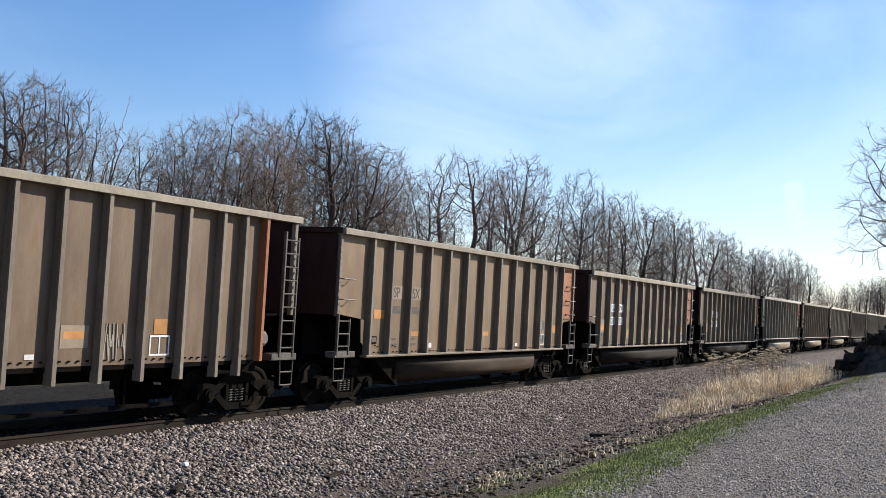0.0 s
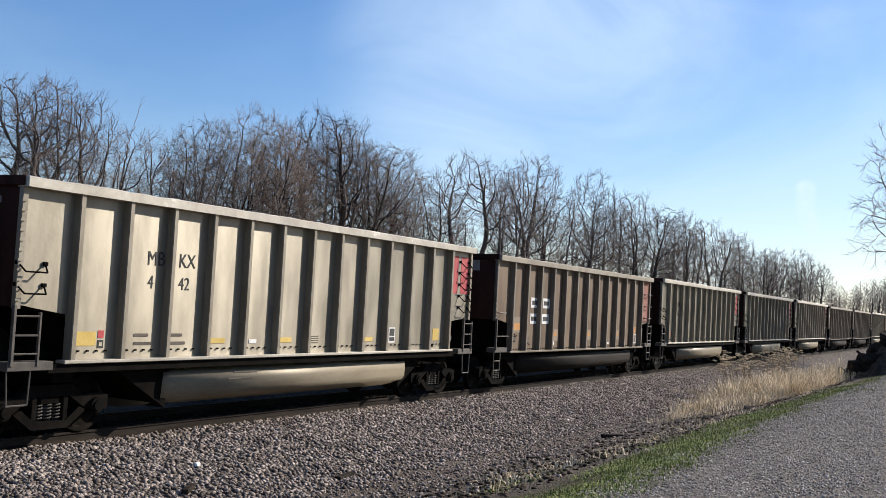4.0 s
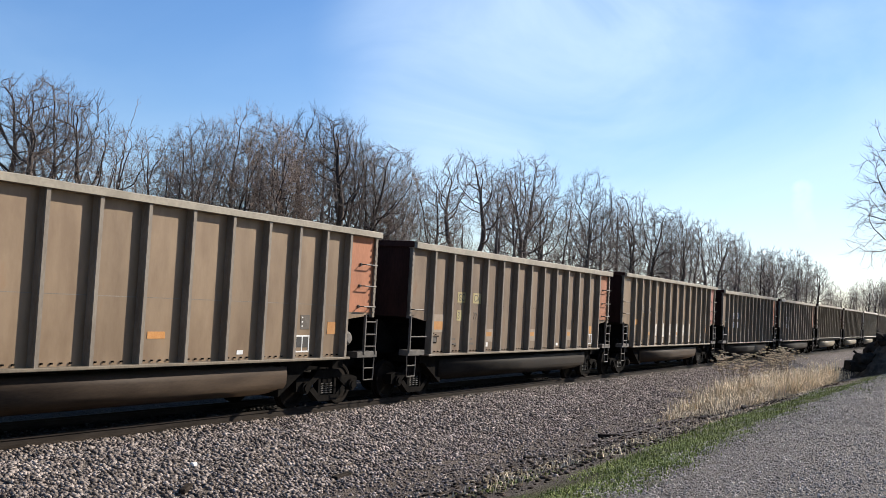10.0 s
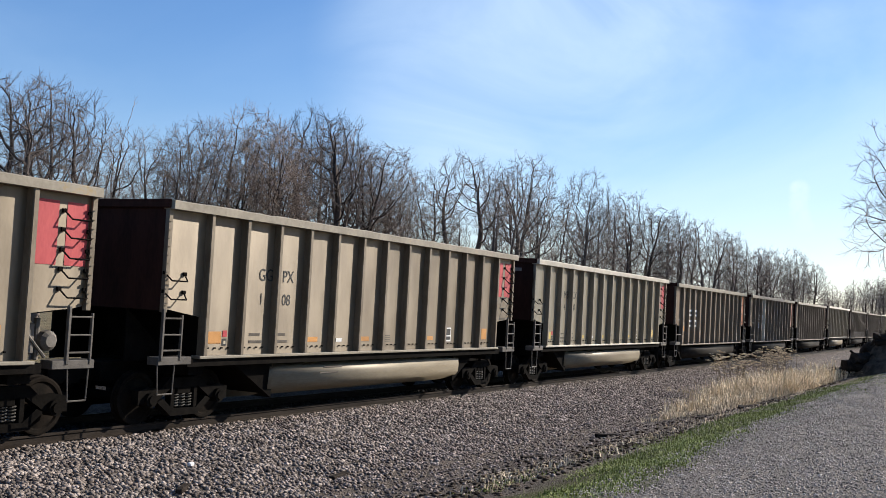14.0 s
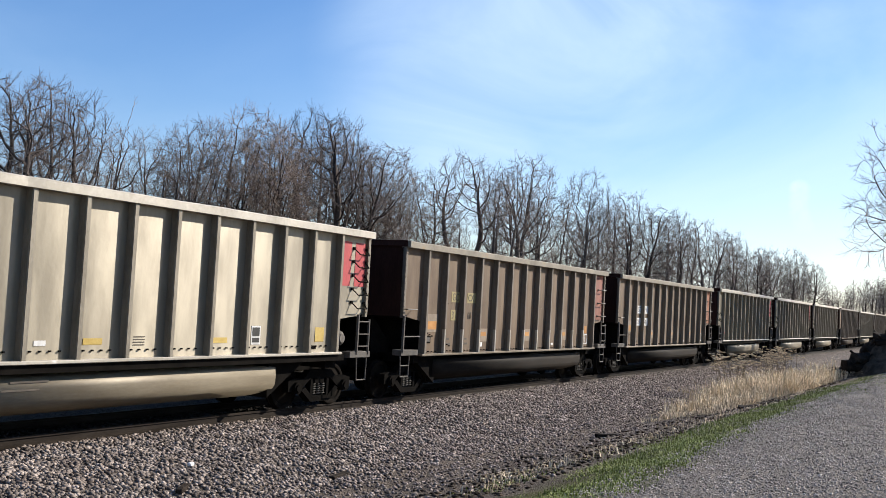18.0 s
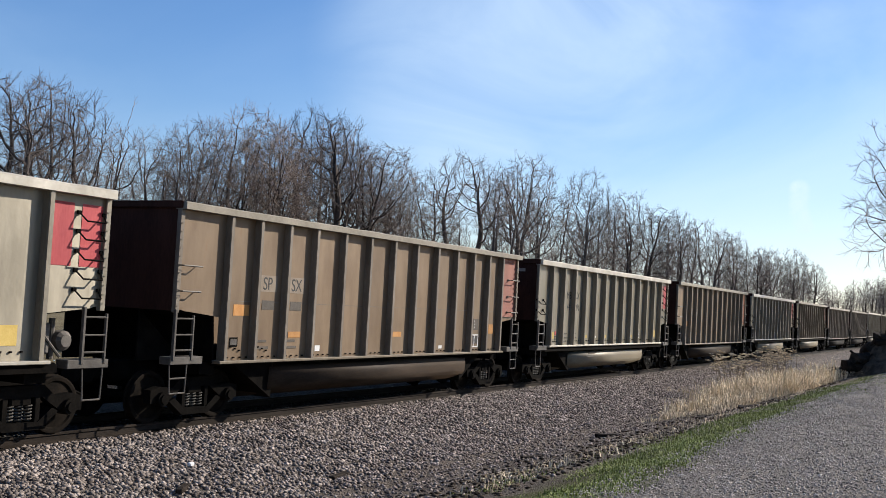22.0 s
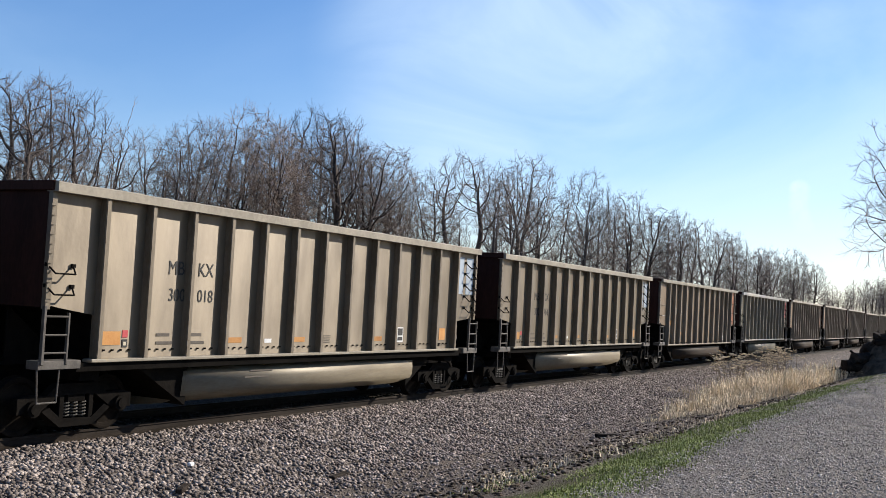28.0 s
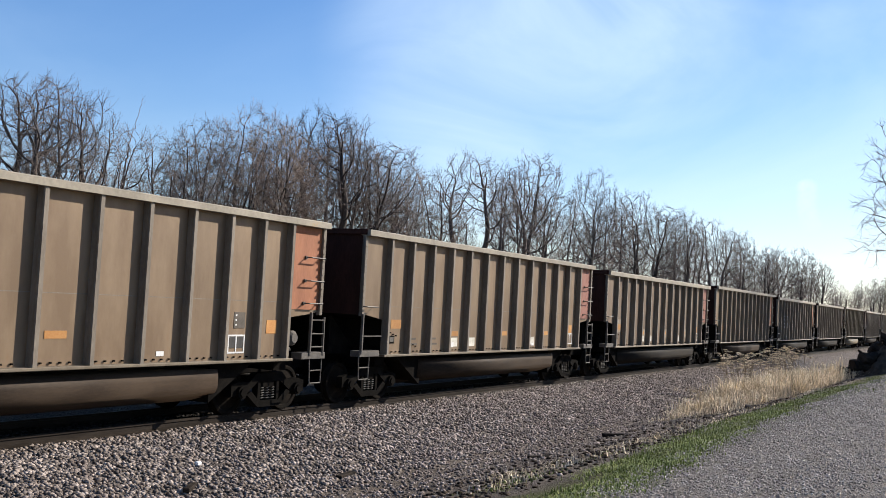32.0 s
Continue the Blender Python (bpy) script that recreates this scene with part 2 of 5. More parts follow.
def box(bm, x0, x1, y0, y1, z0, z1, bevel=0.0):
    v = [bm.verts.new((x, y, z)) for x in (x0, x1) for y in (y0, y1) for z in (z0, z1)]
    fs = [bm.faces.new([v[i] for i in f]) for f in ((0, 1, 3, 2), (4, 6, 7, 5), (0, 4, 5, 1), (2, 3, 7, 6), (0, 2, 6, 4), (1, 5, 7, 3))]
    if bevel:
        es = list({e for f in fs for e in f.edges})
        bmesh.ops.bevel(bm, geom=es, offset=bevel, segments=1, affect="EDGES")
    return v


def prism(bm, outline, y0, y1):
    """An outline in x and z, drawn out from y0 to y1."""
    a = [bm.verts.new((x, y0, z)) for x, z in outline]
    b = [bm.verts.new((x, y1, z)) for x, z in outline]
    bm.faces.new(a)
    bm.faces.new(b[::-1])
    k = len(a)
    for i in range(k):
        bm.faces.new((a[i], b[i], b[(i + 1) % k], a[(i + 1) % k]))


def rod(bm, a, b, r, sides=6):
    a, b = Vector(a), Vector(b)
    d = (b - a).normalized()
    u = d.orthogonal().normalized()
    w = d.cross(u)
    rings = []
    for q in (a, b):
        rings.append([bm.verts.new(q + r * (math.cos(2 * math.pi * i / sides) * u + math.sin(2 * math.pi * i / sides) * w)) for i in range(sides)])
    for i in range(sides):
        bm.faces.new((rings[0][i], rings[0][(i + 1) % sides], rings[1][(i + 1) % sides], rings[1][i]))
    bm.faces.new(rings[0][::-1])
    bm.faces.new(rings[1])


def lathe_y(bm, profile, cx, cz, sides=24):
    """A profile of (radius, y) turned about an axle along y."""
    rings = [[bm.verts.new((cx + r * math.cos(2 * math.pi * i / sides), y, cz + r * math.sin(2 * math.pi * i / sides))) for i in range(sides)] for r, y in profile]
    for p, q in zip(rings, rings[1:]):
        for i in range(sides):
            bm.faces.new((p[i], p[(i + 1) % sides], q[(i + 1) % sides], q[i]))
    bm.faces.new(rings[0])
    bm.faces.new(rings[-1][::-1])


def made(fn, name, material, smooth=False):
    bm = bmesh.new()
    fn(bm)
    return mesh_of(bm, name, material, smooth)


# ================= ground =================
PROFILE = [(-2500, 0.0), (-60, 0.0), (3.0, 0.0), (4.2, -0.25), (6.0, -0.75), (8.0, -1.15), (9.3, -1.28), (11.6, -0.97), (12.4, -0.955),
           (15.8, -0.955), (16.6, -0.97), (19.0, -1.30), (25.0, -1.30), (2500, -1.30)]


def ground_z(y):
    for (a, za), (b, zb) in zip(PROFILE, PROFILE[1:]):
        if y <= b:
            return za + (zb - za) * (y - a) / (b - a)
    return PROFILE[-1][1]


GRID_X = [-2500, -900, -300, -100, -40, -15] + list(np.arange(-5, 60, 0.75)) + [62, 66, 70, 80, 95, 120, 160, 220, 300, 500, 900, 1600, 2500]
GRID_Y = [-2500, -600, -200, -60, -25, -12] + list(np.arange(-6, 26, 0.4)) + [28, 32, 40, 60, 100, 300, 900, 2500]


def ground_bump(x, y):
    if not (-8 < y < 30 and -10 < x < 90):
        return 0.0
    dz = 0.05 * noise.noise(Vector((x * 0.55, y * 0.55, 0))) + 0.03 * noise.noise(Vector((x * 1.9, y * 1.9, 4)))
    return dz * 0.3 if 12 < y < 16.2 else dz


GRID_Z = np.array([[ground_z(y) + ground_bump(x, y) for y in GRID_Y] for x in GRID_X])


def ground_at(x, y):
    """Height of the ground sheet at points x, y (numbers or arrays)."""
    gx, gy = np.array(GRID_X, float), np.array(GRID_Y, float)
    i = np.clip(np.searchsorted(gx, x) - 1, 0, len(gx) - 2)
    j = np.clip(np.searchsorted(gy, y) - 1, 0, len(gy) - 2)
    u, v = (x - gx[i]) / (gx[i + 1] - gx[i]), (y - gy[j]) / (gy[j + 1] - gy[j])
    return (1 - u) * (1 - v) * GRID_Z[i, j] + u * (1 - v) * GRID_Z[i + 1, j] + (1 - u) * v * GRID_Z[i, j + 1] + u * v * GRID_Z[i + 1, j + 1]


def ground_material():
    m = bpy.data.materials.new("ground")
    m.use_nodes = True
    n, l = m.node_tree.nodes, m.node_tree.links
    b = n["Principled BSDF"]
    b.inputs["Roughness"].default_value, b.inputs["Specular IOR Level"].default_value = 0.95, 0.08
    geo = n.new("ShaderNodeNewGeometry")
    sep = n.new("ShaderNodeSeparateXYZ")
    l.new(geo.outputs["Position"], sep.inputs[0])

    def noise_tex(scale, detail=6, rough=0.6):
        t = n.new("ShaderNodeTexNoise")
        t.inputs["Scale"].default_value, t.inputs["Detail"].default_value, t.inputs["Roughness"].default_value = scale, detail, rough
        l.new(geo.outputs["Position"], t.inputs["Vector"])
        return t

    def ramp_of(src, stops):
        r = n.new("ShaderNodeValToRGB")
        e = r.color_ramp.elements
        e[0].position, e[0].color = stops[0][0], (*stops[0][1], 1)
        e[1].position, e[1].color = stops[-1][0], (*stops[-1][1], 1)
        for p, c in stops[1:-1]:
            e.new(p).color = (*c, 1)
        l.new(src, r.inputs["Fac"])
        return r.outputs["Color"]

    edge = noise_tex(1.3, 8, 0.65)
    wob = n.new("ShaderNodeMath")
    wob.operation = "MULTIPLY_ADD"
    wob.inputs[1].default_value = 1.9
    l.new(edge.outputs["Fac"], wob.inputs[0])
    l.new(sep.outputs["Y"], wob.inputs[2])       # y + 1.9 * noise (mean 0.95)

    def step(at, soft):
        r = n.new("ShaderNodeMapRange")
        r.inputs["From Min"].default_value, r.inputs["From Max"].default_value = at + 0.95 - soft, at + 0.95 + soft
        l.new(wob.outputs[0], r.inputs["Value"])
        return r.outputs[0]

    def mix(f, a, c):
        x = n.new("ShaderNodeMixRGB")
        l.new(f, x.inputs[0])
        l.new(a, x.inputs[1])
        l.new(c, x.inputs[2])
        return x.outputs[0]

    grit, grit2, broad = noise_tex(26, 8, 0.75), noise_tex(90, 4, 0.7), noise_tex(0.7, 6, 0.6)
    vor = n.new("ShaderNodeTexVoronoi")
    vor.inputs["Scale"].default_value = 17
    l.new(geo.outputs["Position"], vor.inputs["Vector"])
    cell = n.new("ShaderNodeTexVoronoi")
    cell.inputs["Scale"].default_value = 42
    l.new(geo.outputs["Position"], cell.inputs["Vector"])
    road = ramp_of(grit.outputs["Fac"], [(0.36, (0.080, 0.067, 0.056)), (0.5, (0.205, 0.177, 0.150)), (0.64, (0.385, 0.338, 0.290))])
    road = mix(grit2.outputs["Fac"], ramp_of(cell.outputs["Color"], [(0.15, (0.075, 0.064, 0.053)), (0.85, (0.375, 0.328, 0.280))]), road)
    soil = ramp_of(broad.outputs["Fac"], [(0.35, (0.070, 0.052, 0.039)), (0.6, (0.165, 0.128, 0.098))])
    dirt = mix(grit2.outputs["Fac"], soil, ramp_of(grit.outputs["Fac"], [(0.35, (0.045, 0.035, 0.028)), (0.62, (0.27, 0.225, 0.185))]))
    green = ramp_of(grit.outputs["Fac"], [(0.3, (0.065, 0.062, 0.028)), (0.7, (0.130, 0.125, 0.058))])
    stones = ramp_of(vor.outputs["Color"], [(0.2, (0.060, 0.050, 0.044)), (0.8, (0.235, 0.200, 0.176))])
    wood = ramp_of(broad.outputs["Fac"], [(0.3, (0.11, 0.085, 0.05)), (0.7, (0.22, 0.18, 0.10))])
    c = mix(step(3.15, 0.25), road, green)
    c = mix(step(4.25, 0.35), c, dirt)
    c = mix(step(9.8, 0.9), c, stones)
    # Coal dust on the bed plus the train's shade, both painted into the colour.
    soot_shade = ramp_of(vor.outputs["Color"], [(0.2, (0.012, 0.011, 0.010)), (0.8, (0.040, 0.035, 0.030))])
    c = mix(step(13.2, 0.5), c, soot_shade)
    c = mix(step(24.5, 1.5), c, wood)
    l.new(c, b.inputs["Base Color"])
    bp = n.new("ShaderNodeBump")
    bp.inputs["Strength"].default_value, bp.inputs["Distance"].default_value = 1.0, 0.07
    l.new(grit.outputs["Fac"], bp.inputs["Height"])
    l.new(bp.outputs["Normal"], b.inputs["Normal"])
    return m


def build_ground():
    xs, ys = GRID_X, GRID_Y
    verts = [(x, y, GRID_Z[i, j]) for i, x in enumerate(xs) for j, y in enumerate(ys)]
    k = len(ys)
    faces = [(i * k + j, (i + 1) * k + j, (i + 1) * k + j + 1, i * k + j + 1) for i in range(len(xs) - 1) for j in range(k - 1)]
    me = bpy.data.meshes.new("ground")
    me.from_pydata(verts, [], faces)
    me.polygons.foreach_set("use_smooth", [True] * len(faces))
    me.materials.append(ground_material())
    tagged(new("ground", me), "gravel road, grass verge and bare dirt beside the railway", "ground", kind="structure")


build_ground()


# ================= railway track =================
def build_track():
    track = new("railway_track")
    track.location = (0, TRACK_Y, RAIL_Z)
    tagged(track, "single railway track on timber ties in grey ballast", "railway track", kind="structure")
    prof = [(-0.07, -0.17), (0.07, -0.17), (0.07, -0.155), (0.012, -0.135), (0.012, -0.045), (0.036, -0.035), (0.036, -0.006), (0.028, 0.0),
            (-0.028, 0.0), (-0.036, -0.006), (-0.036, -0.035), (-0.012, -0.045), (-0.012, -0.135), (-0.07, -0.155)]
    bm = bmesh.new()
    a = [bm.verts.new((-900, y, z)) for y, z in prof]
    b = [bm.verts.new((1100, y, z)) for y, z in prof]
    for i in range(len(prof)):
        bm.faces.new((a[i], b[i], b[(i + 1) % len(prof)], a[(i + 1) % len(prof)]))
    bm.faces.new(a)
    bm.faces.new(b)
    rail = mesh_of(bm, "rail", M_RAIL)
    for y in (-0.755, 0.755):
        part("rail", rail, track, (0, y, 0))
    tie = made(lambda q: box(q, -0.115, 0.115, -1.30, 1.30, -0.355, -0.172, 0.012), "tie", M_TIE)
    rng = random.Random(4)
    for i in range(150):
        part("tie", tie, track, (-6 + i * 0.52, rng.uniform(-0.05, 0.05), rng.uniform(-0.012, 0.0)), rz=rng.uniform(-0.02, 0.02))


build_track()


# ================= coal gondolas =================
HALF = 7.285             # half the length of the body
FACE = 1.60              # outer face of the posts
SHEET = 1.45            # outer face of the side sheets
POST_W = 0.103           # width of a post's outer face
POSTS = [-HALF + 1.012 + 1.0215 * i for i in range(13)]
# the oldest car has closer posts, closer still towards its ends
OLD_POSTS = [-HALF + x for x in (1.0, 1.64, 2.29, 2.90, 3.82, 4.74, 5.66, 6.58, 7.50, 8.41, 9.33, 10.26, 11.21, 12.14, 12.79, 13.43)]
# the dusty brown cars have closer posts towards both ends
DUSTY_POSTS = [-HALF + x for x in (1.267, 2.144, 3.080, 4.023, 5.085, 6.135, 7.200, 8.282, 9.357, 10.434, 11.435, 12.399, 13.295)]
# height of the top, of the top chord's lower edge and of the side sill's upper edge, above the rail
HEIGHTS = {"silver": (3.940, 3.785, 1.240), "tan": (3.940, 3.785, 1.240), "dusty": (3.945, 3.815, 1.135), "lease": (3.945, 3.815, 1.135), "brown": (3.872, 3.715, 1.125), "old": (4.01, 3.88, 1.15)}


def sheet_mesh(w, z0, z1, material):
    """A side sheet, slightly bulged between its posts; its origin is at the lower left."""
    bm = bmesh.new()
    cols, rowz = [0, 0.25, 0.5, 0.75, 1.0], [z0, (z0 + z1) / 2, z1]
    g = [[bm.verts.new((u * w, -0.006 * (1 - (2 * u - 1) ** 2) * (1 if k == 1 else 0.5), z)) for k, z in enumerate(rowz)] for u in cols]
    for i in range(4):
        for k in range(2):
            bm.faces.new((g[i][k], g[i + 1][k], g[i + 1][k + 1], g[i][k + 1]))
    back = [[bm.verts.new((u * w, 0.03, z)) for z in (z0, z1)] for u in (0, 1)]
    bm.faces.new((back[0][0], back[0][1], back[1][1], back[1][0]))
    return mesh_of(bm, "side_sheet", material, True)


def end_bay(bm, right, top, w):
    s = 1 if right else -1
    # outline from the corner inwards: the lower edge slants down away from the corner
    o = [(0, 2.09), (0.30, 2.03), (w * 0.6, 1.985), (w, 1.93), (w, top), (0, top)]
    prism(bm, [(-s * x, z) for x, z in o], -0.012, 0.012)


def post_mesh(material, low, high):
    def fn(bm):
        # hat section: flanges on the sheet and a proud outer face
        prof = [(0.0, SHEET - 0.035), (0.0, FACE), (POST_W, FACE), (POST_W, SHEET - 0.035)]
        prof = [(x, -y) for x, y in prof]
        a = [bm.verts.new((x, y, low)) for x, y in prof]
        b = [bm.verts.new((x, y, high)) for x, y in prof]
        for i in range(4):
            bm.faces.new((a[i], a[(i + 1) % 4], b[(i + 1) % 4], b[i]))
        bm.faces.new(a)
        bm.faces.new(b)
        bmesh.ops.bevel(bm, geom=[e for e in bm.edges if abs(e.verts[0].co.z - e.verts[1].co.z) > 1], offset=0.012, segments=2, affect="EDGES")
    return made(fn, "side_post", material)


def chord_mesh(material, low, top):
    """The top chord, a little dented and bowed along its upper edge as loaders leave it."""
    rng = random.Random(int(low * 1000))

    def fn(bm):
        rings = []
        for i in range(45):
            x = -HALF + 2 * HALF * i / 44
            dz, dy = rng.gauss(0, 0.004), rng.gauss(0, 0.004)
            y0, y1, b = -0.155 + dy, 0.09 + dy, 0.018
            outline = ((y0, low), (y0, top - b + dz), (y0 + b, top + dz), (y1 - b, top + dz), (y1, top - b + dz), (y1, low))
            rings.append([bm.verts.new((x, y, z)) for y, z in outline])
        for a, c in zip(rings, rings[1:]):
            for k in range(6):
                bm.faces.new((a[k], a[(k + 1) % 6], c[(k + 1) % 6], c[k]))
        bm.faces.new(rings[0])
        bm.faces.new(rings[-1][::-1])
    return made(fn, "top_chord", material)


def wheel_mesh():
    def fn(bm):
        lathe_y(bm, [(0.09, -0.12), (0.10, -0.10), (0.13, -0.055), (0.36, -0.03), (0.385, -0.06), (0.43, -0.065), (0.457, -0.06), (0.457, 0.045),
                     (0.485, 0.055), (0.485, 0.075), (0.38, 0.075), (0.36, 0.03), (0.13, 0.02), (0.12, 0.09)], 0, 0.457, 28)
    return made(fn, "wheel", M_WHEEL)


def sideframe_mesh():
    def fn(bm):
        top = [(-1.16, 0.40), (-1.16, 0.62), (-0.95, 0.67), (-0.62, 0.64), (-0.40, 0.82), (0.40, 0.82), (0.62, 0.64), (0.95, 0.67), (1.16, 0.62), (1.16, 0.40)]
        # the casting in three pieces round its window: top member, two columns with the lower chord
        prism(bm, [(-1.16, 0.38), (-0.70, 0.42), (-0.36, 0.64), (0.36, 0.64), (0.70, 0.42), (1.16, 0.38)] + top[::-1][1:-1], -0.09, 0.07)
        prism(bm, [(-0.70, 0.40), (-0.34, 0.14), (0.34, 0.14), (0.70, 0.40), (0.56, 0.46), (0.30, 0.26), (-0.30, 0.26), (-0.56, 0.46)], -0.10, 0.08)
        for s in (-1, 1):
            box(bm, s * 0.30 - 0.05, s * 0.30 + 0.05, -0.08, 0.06, 0.24, 0.66, 0.01)
            rod(bm, (s * 0.89, -0.16, 0.457), (s * 0.89, 0.08, 0.457), 0.13, 14)
            rod(bm, (s * 0.89, -0.19, 0.457), (s * 0.89, -0.15, 0.457), 0.085, 12)
    return made(fn, "sideframe", M_BLACK)


def spring_mesh():
    def fn(bm):
        turns, seg, r, wire = 5, 9, 0.065, 0.016
        prev = None
        first = None
        for i in range(turns * seg + 1):
            t = 2 * math.pi * i / seg
            c = Vector((r * math.cos(t), r * math.sin(t), 0.27 + 0.25 * i / (turns * seg)))
            rad = Vector((math.cos(t), math.sin(t), 0))
            ring = [bm.verts.new(c + wire * (math.cos(2 * math.pi * k / 4) * rad + math.sin(2 * math.pi * k / 4) * Vector((0, 0, 1)))) for k in range(4)]
            if prev:
                for k in range(4):
                    bm.faces.new((prev[k], prev[(k + 1) % 4], ring[(k + 1) % 4], ring[k]))
            prev = ring
    return made(fn, "spring", M_SPRING)


def coupler_mesh():
    def fn(bm):
        box(bm, 7.15, 7.75, -0.10, 0.10, 0.76, 0.94, 0.02)
        prism(bm, [(7.72, 0.70), (8.05, 0.72), (8.12, 0.80), (8.12, 0.94), (8.05, 1.0), (7.72, 0.98)], -0.17, 0.13)
        rod(bm, (7.98, 0.10, 0.66), (7.98, 0.10, 1.03), 0.07, 8)
        rod(bm, (7.6, -0.25, 0.72), (8.1, -0.28, 0.50), 0.035, 6)
    return made(fn, "coupler", M_BLACK)


def grab_mesh(w=0.50):
    def fn(bm):
        for a, b in (((0, 0, 0), (0.05, -0.13, -0.13)), ((0.05, -0.13, -0.13), (w - 0.06, -0.13, -0.13)), ((w - 0.06, -0.13, -0.13), (w, 0, 0))):
            rod(bm, a, b, 0.014, 5)
        for x in (0, w):
            box(bm, x - 0.035, x + 0.035, -0.02, 0.02, -0.03, 0.03)
    return made(fn, "grab_iron", M_BLACK)


def straight_grab_mesh(w=0.48):
    def fn(bm):
        rod(bm, (0, -0.14, 0), (w, -0.14, 0), 0.015, 5)
        rod(bm, (0, 0, 0), (0, -0.14, 0), 0.013, 5)
        rod(bm, (w, 0, 0), (w, -0.14, 0), 0.013, 5)
        box(bm, -0.035, 0.035, -0.02, 0.015, -0.03, 0.03)
    return made(fn, "grab_iron", M_GREY_STEEL)


def ladder_mesh(w, rungs, z0=1.17, z1=2.06, second=True):
    def fn(bm):
        box(bm, -0.028, 0.028, -0.04, 0.02, z0, z1, 0.008)
        if second:
            box(bm, w - 0.020, w + 0.020, -0.035, 0.015, z0, z1 - 0.10, 0.006)
        for z in rungs:
            rod(bm, (0, -0.02, z), (w, -0.02, z), 0.016, 6)
    return made(fn, "end_ladder", M_GREY_STEEL)


def stirrup_mesh(w, z0, rungs):
    def fn(bm):
        rod(bm, (0.0, 0, 1.12), (0.04, 0, z0), 0.015, 6)
        rod(bm, (w, 0, 1.12), (w - 0.02, 0, z0), 0.015, 6)
        for z in rungs:
            rod(bm, (0.03, 0, z), (w - 0.02, 0, z), 0.015, 6)
    return made(fn, "stirrup_step", M_GREY_STEEL)


def corner_mesh(material, top, steps=22):
    def fn(bm):
        box(bm, -0.05, 0.05, -0.03, 0.06, 2.0, top, 0.006)
        for i in range(steps // 2):
            z = 2.12 + i * 0.145
            box(bm, -0.075, 0.01, -0.055, -0.025, z, z + 0.035)
    return made(fn, "corner_post", material)


def bolts_mesh(posts, z):
    """A row of bolt heads in every bay."""
    def fn(bm):
        for i, x in enumerate(posts[:-1]):
            for k in range(4):
                u = x + 0.24 + k * 0.185
                if u < posts[i + 1] - 0.06:
                    box(bm, u, u + 0.034, -SHEET - 0.034, -SHEET + 0.0, z, z + 0.026)
    return made(fn, "seam_bolt", M_BLACK)


def tub_mesh(x0, x1, material, slant=0.25):
    def fn(bm):
        prof = []
        for i in range(13):
            t = math.pi * i / 12
            y, z = -1.40 * math.cos(t), 0.62 - 0.36 * math.sin(t)
            prof.append((y * (1 - 0.16 * math.sin(t) ** 2), z))
        prof = [(-1.41, 0.96), (-1.42, 0.80)] + prof + [(1.42, 0.80), (1.41, 0.96)]
        rings = []
        for x, s in ((x0, 1), (x1, -1)):
            rings.append([bm.verts.new((x + s * slant * (z - 0.3) * 0.4, y, z)) for y, z in prof])
        k = len(prof)
        for i in range(k):
            bm.faces.new((rings[0][i], rings[1][i], rings[1][(i + 1) % k], rings[0][(i + 1) % k]))
        bm.faces.new(rings[0][::-1])
        bm.faces.new(rings[1])
    return made(fn, "tub", material, True)


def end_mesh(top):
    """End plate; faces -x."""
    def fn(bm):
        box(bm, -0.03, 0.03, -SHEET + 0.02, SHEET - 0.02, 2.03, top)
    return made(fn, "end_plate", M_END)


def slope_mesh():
    # a shelf under the end of the body, and the bulkhead that drops from it; black carries the opening's shade
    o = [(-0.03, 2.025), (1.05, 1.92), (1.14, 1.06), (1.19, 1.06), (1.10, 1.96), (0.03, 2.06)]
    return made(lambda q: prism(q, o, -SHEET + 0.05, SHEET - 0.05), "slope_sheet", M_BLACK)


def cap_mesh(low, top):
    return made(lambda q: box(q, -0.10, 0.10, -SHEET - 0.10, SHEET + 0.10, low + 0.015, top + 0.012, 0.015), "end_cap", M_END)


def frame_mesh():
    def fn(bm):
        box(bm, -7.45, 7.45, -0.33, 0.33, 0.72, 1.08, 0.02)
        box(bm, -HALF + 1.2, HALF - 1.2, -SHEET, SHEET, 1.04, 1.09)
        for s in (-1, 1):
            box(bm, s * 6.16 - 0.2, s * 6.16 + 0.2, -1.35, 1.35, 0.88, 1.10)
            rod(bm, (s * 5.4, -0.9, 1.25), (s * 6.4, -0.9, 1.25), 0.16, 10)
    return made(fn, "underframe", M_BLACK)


def platform_mesh(material):
    def fn(bm):
        box(bm, -0.02, 0.80, -0.02, 0.24, 1.10, 1.235, 0.008)
    return made(fn, "end_platform", material)


def brake_gear_mesh():
    def fn(bm):
        box(bm, 0.0, 0.28, -0.14, 0.14, 1.30, 1.78, 0.02)
        rod(bm, (0.42, 0, 1.20), (0.42, 0, 1.85), 0.05, 8)
        rod(bm, (0.1, -0.16, 1.62), (0.5, -0.12, 1.25), 0.025, 6)
        lathe_y(bm, [(0.10, -0.20), (0.16, -0.14), (0.16, 0.0)], 0.55, 1.5, 12)
    return made(fn, "brake_gear", mat("brake_gear_grey", (0.09, 0.08, 0.07), (0.17, 0.15, 0.13), 6, 0.7, 0.1, 0.1, 30))


RAILCAR = {}


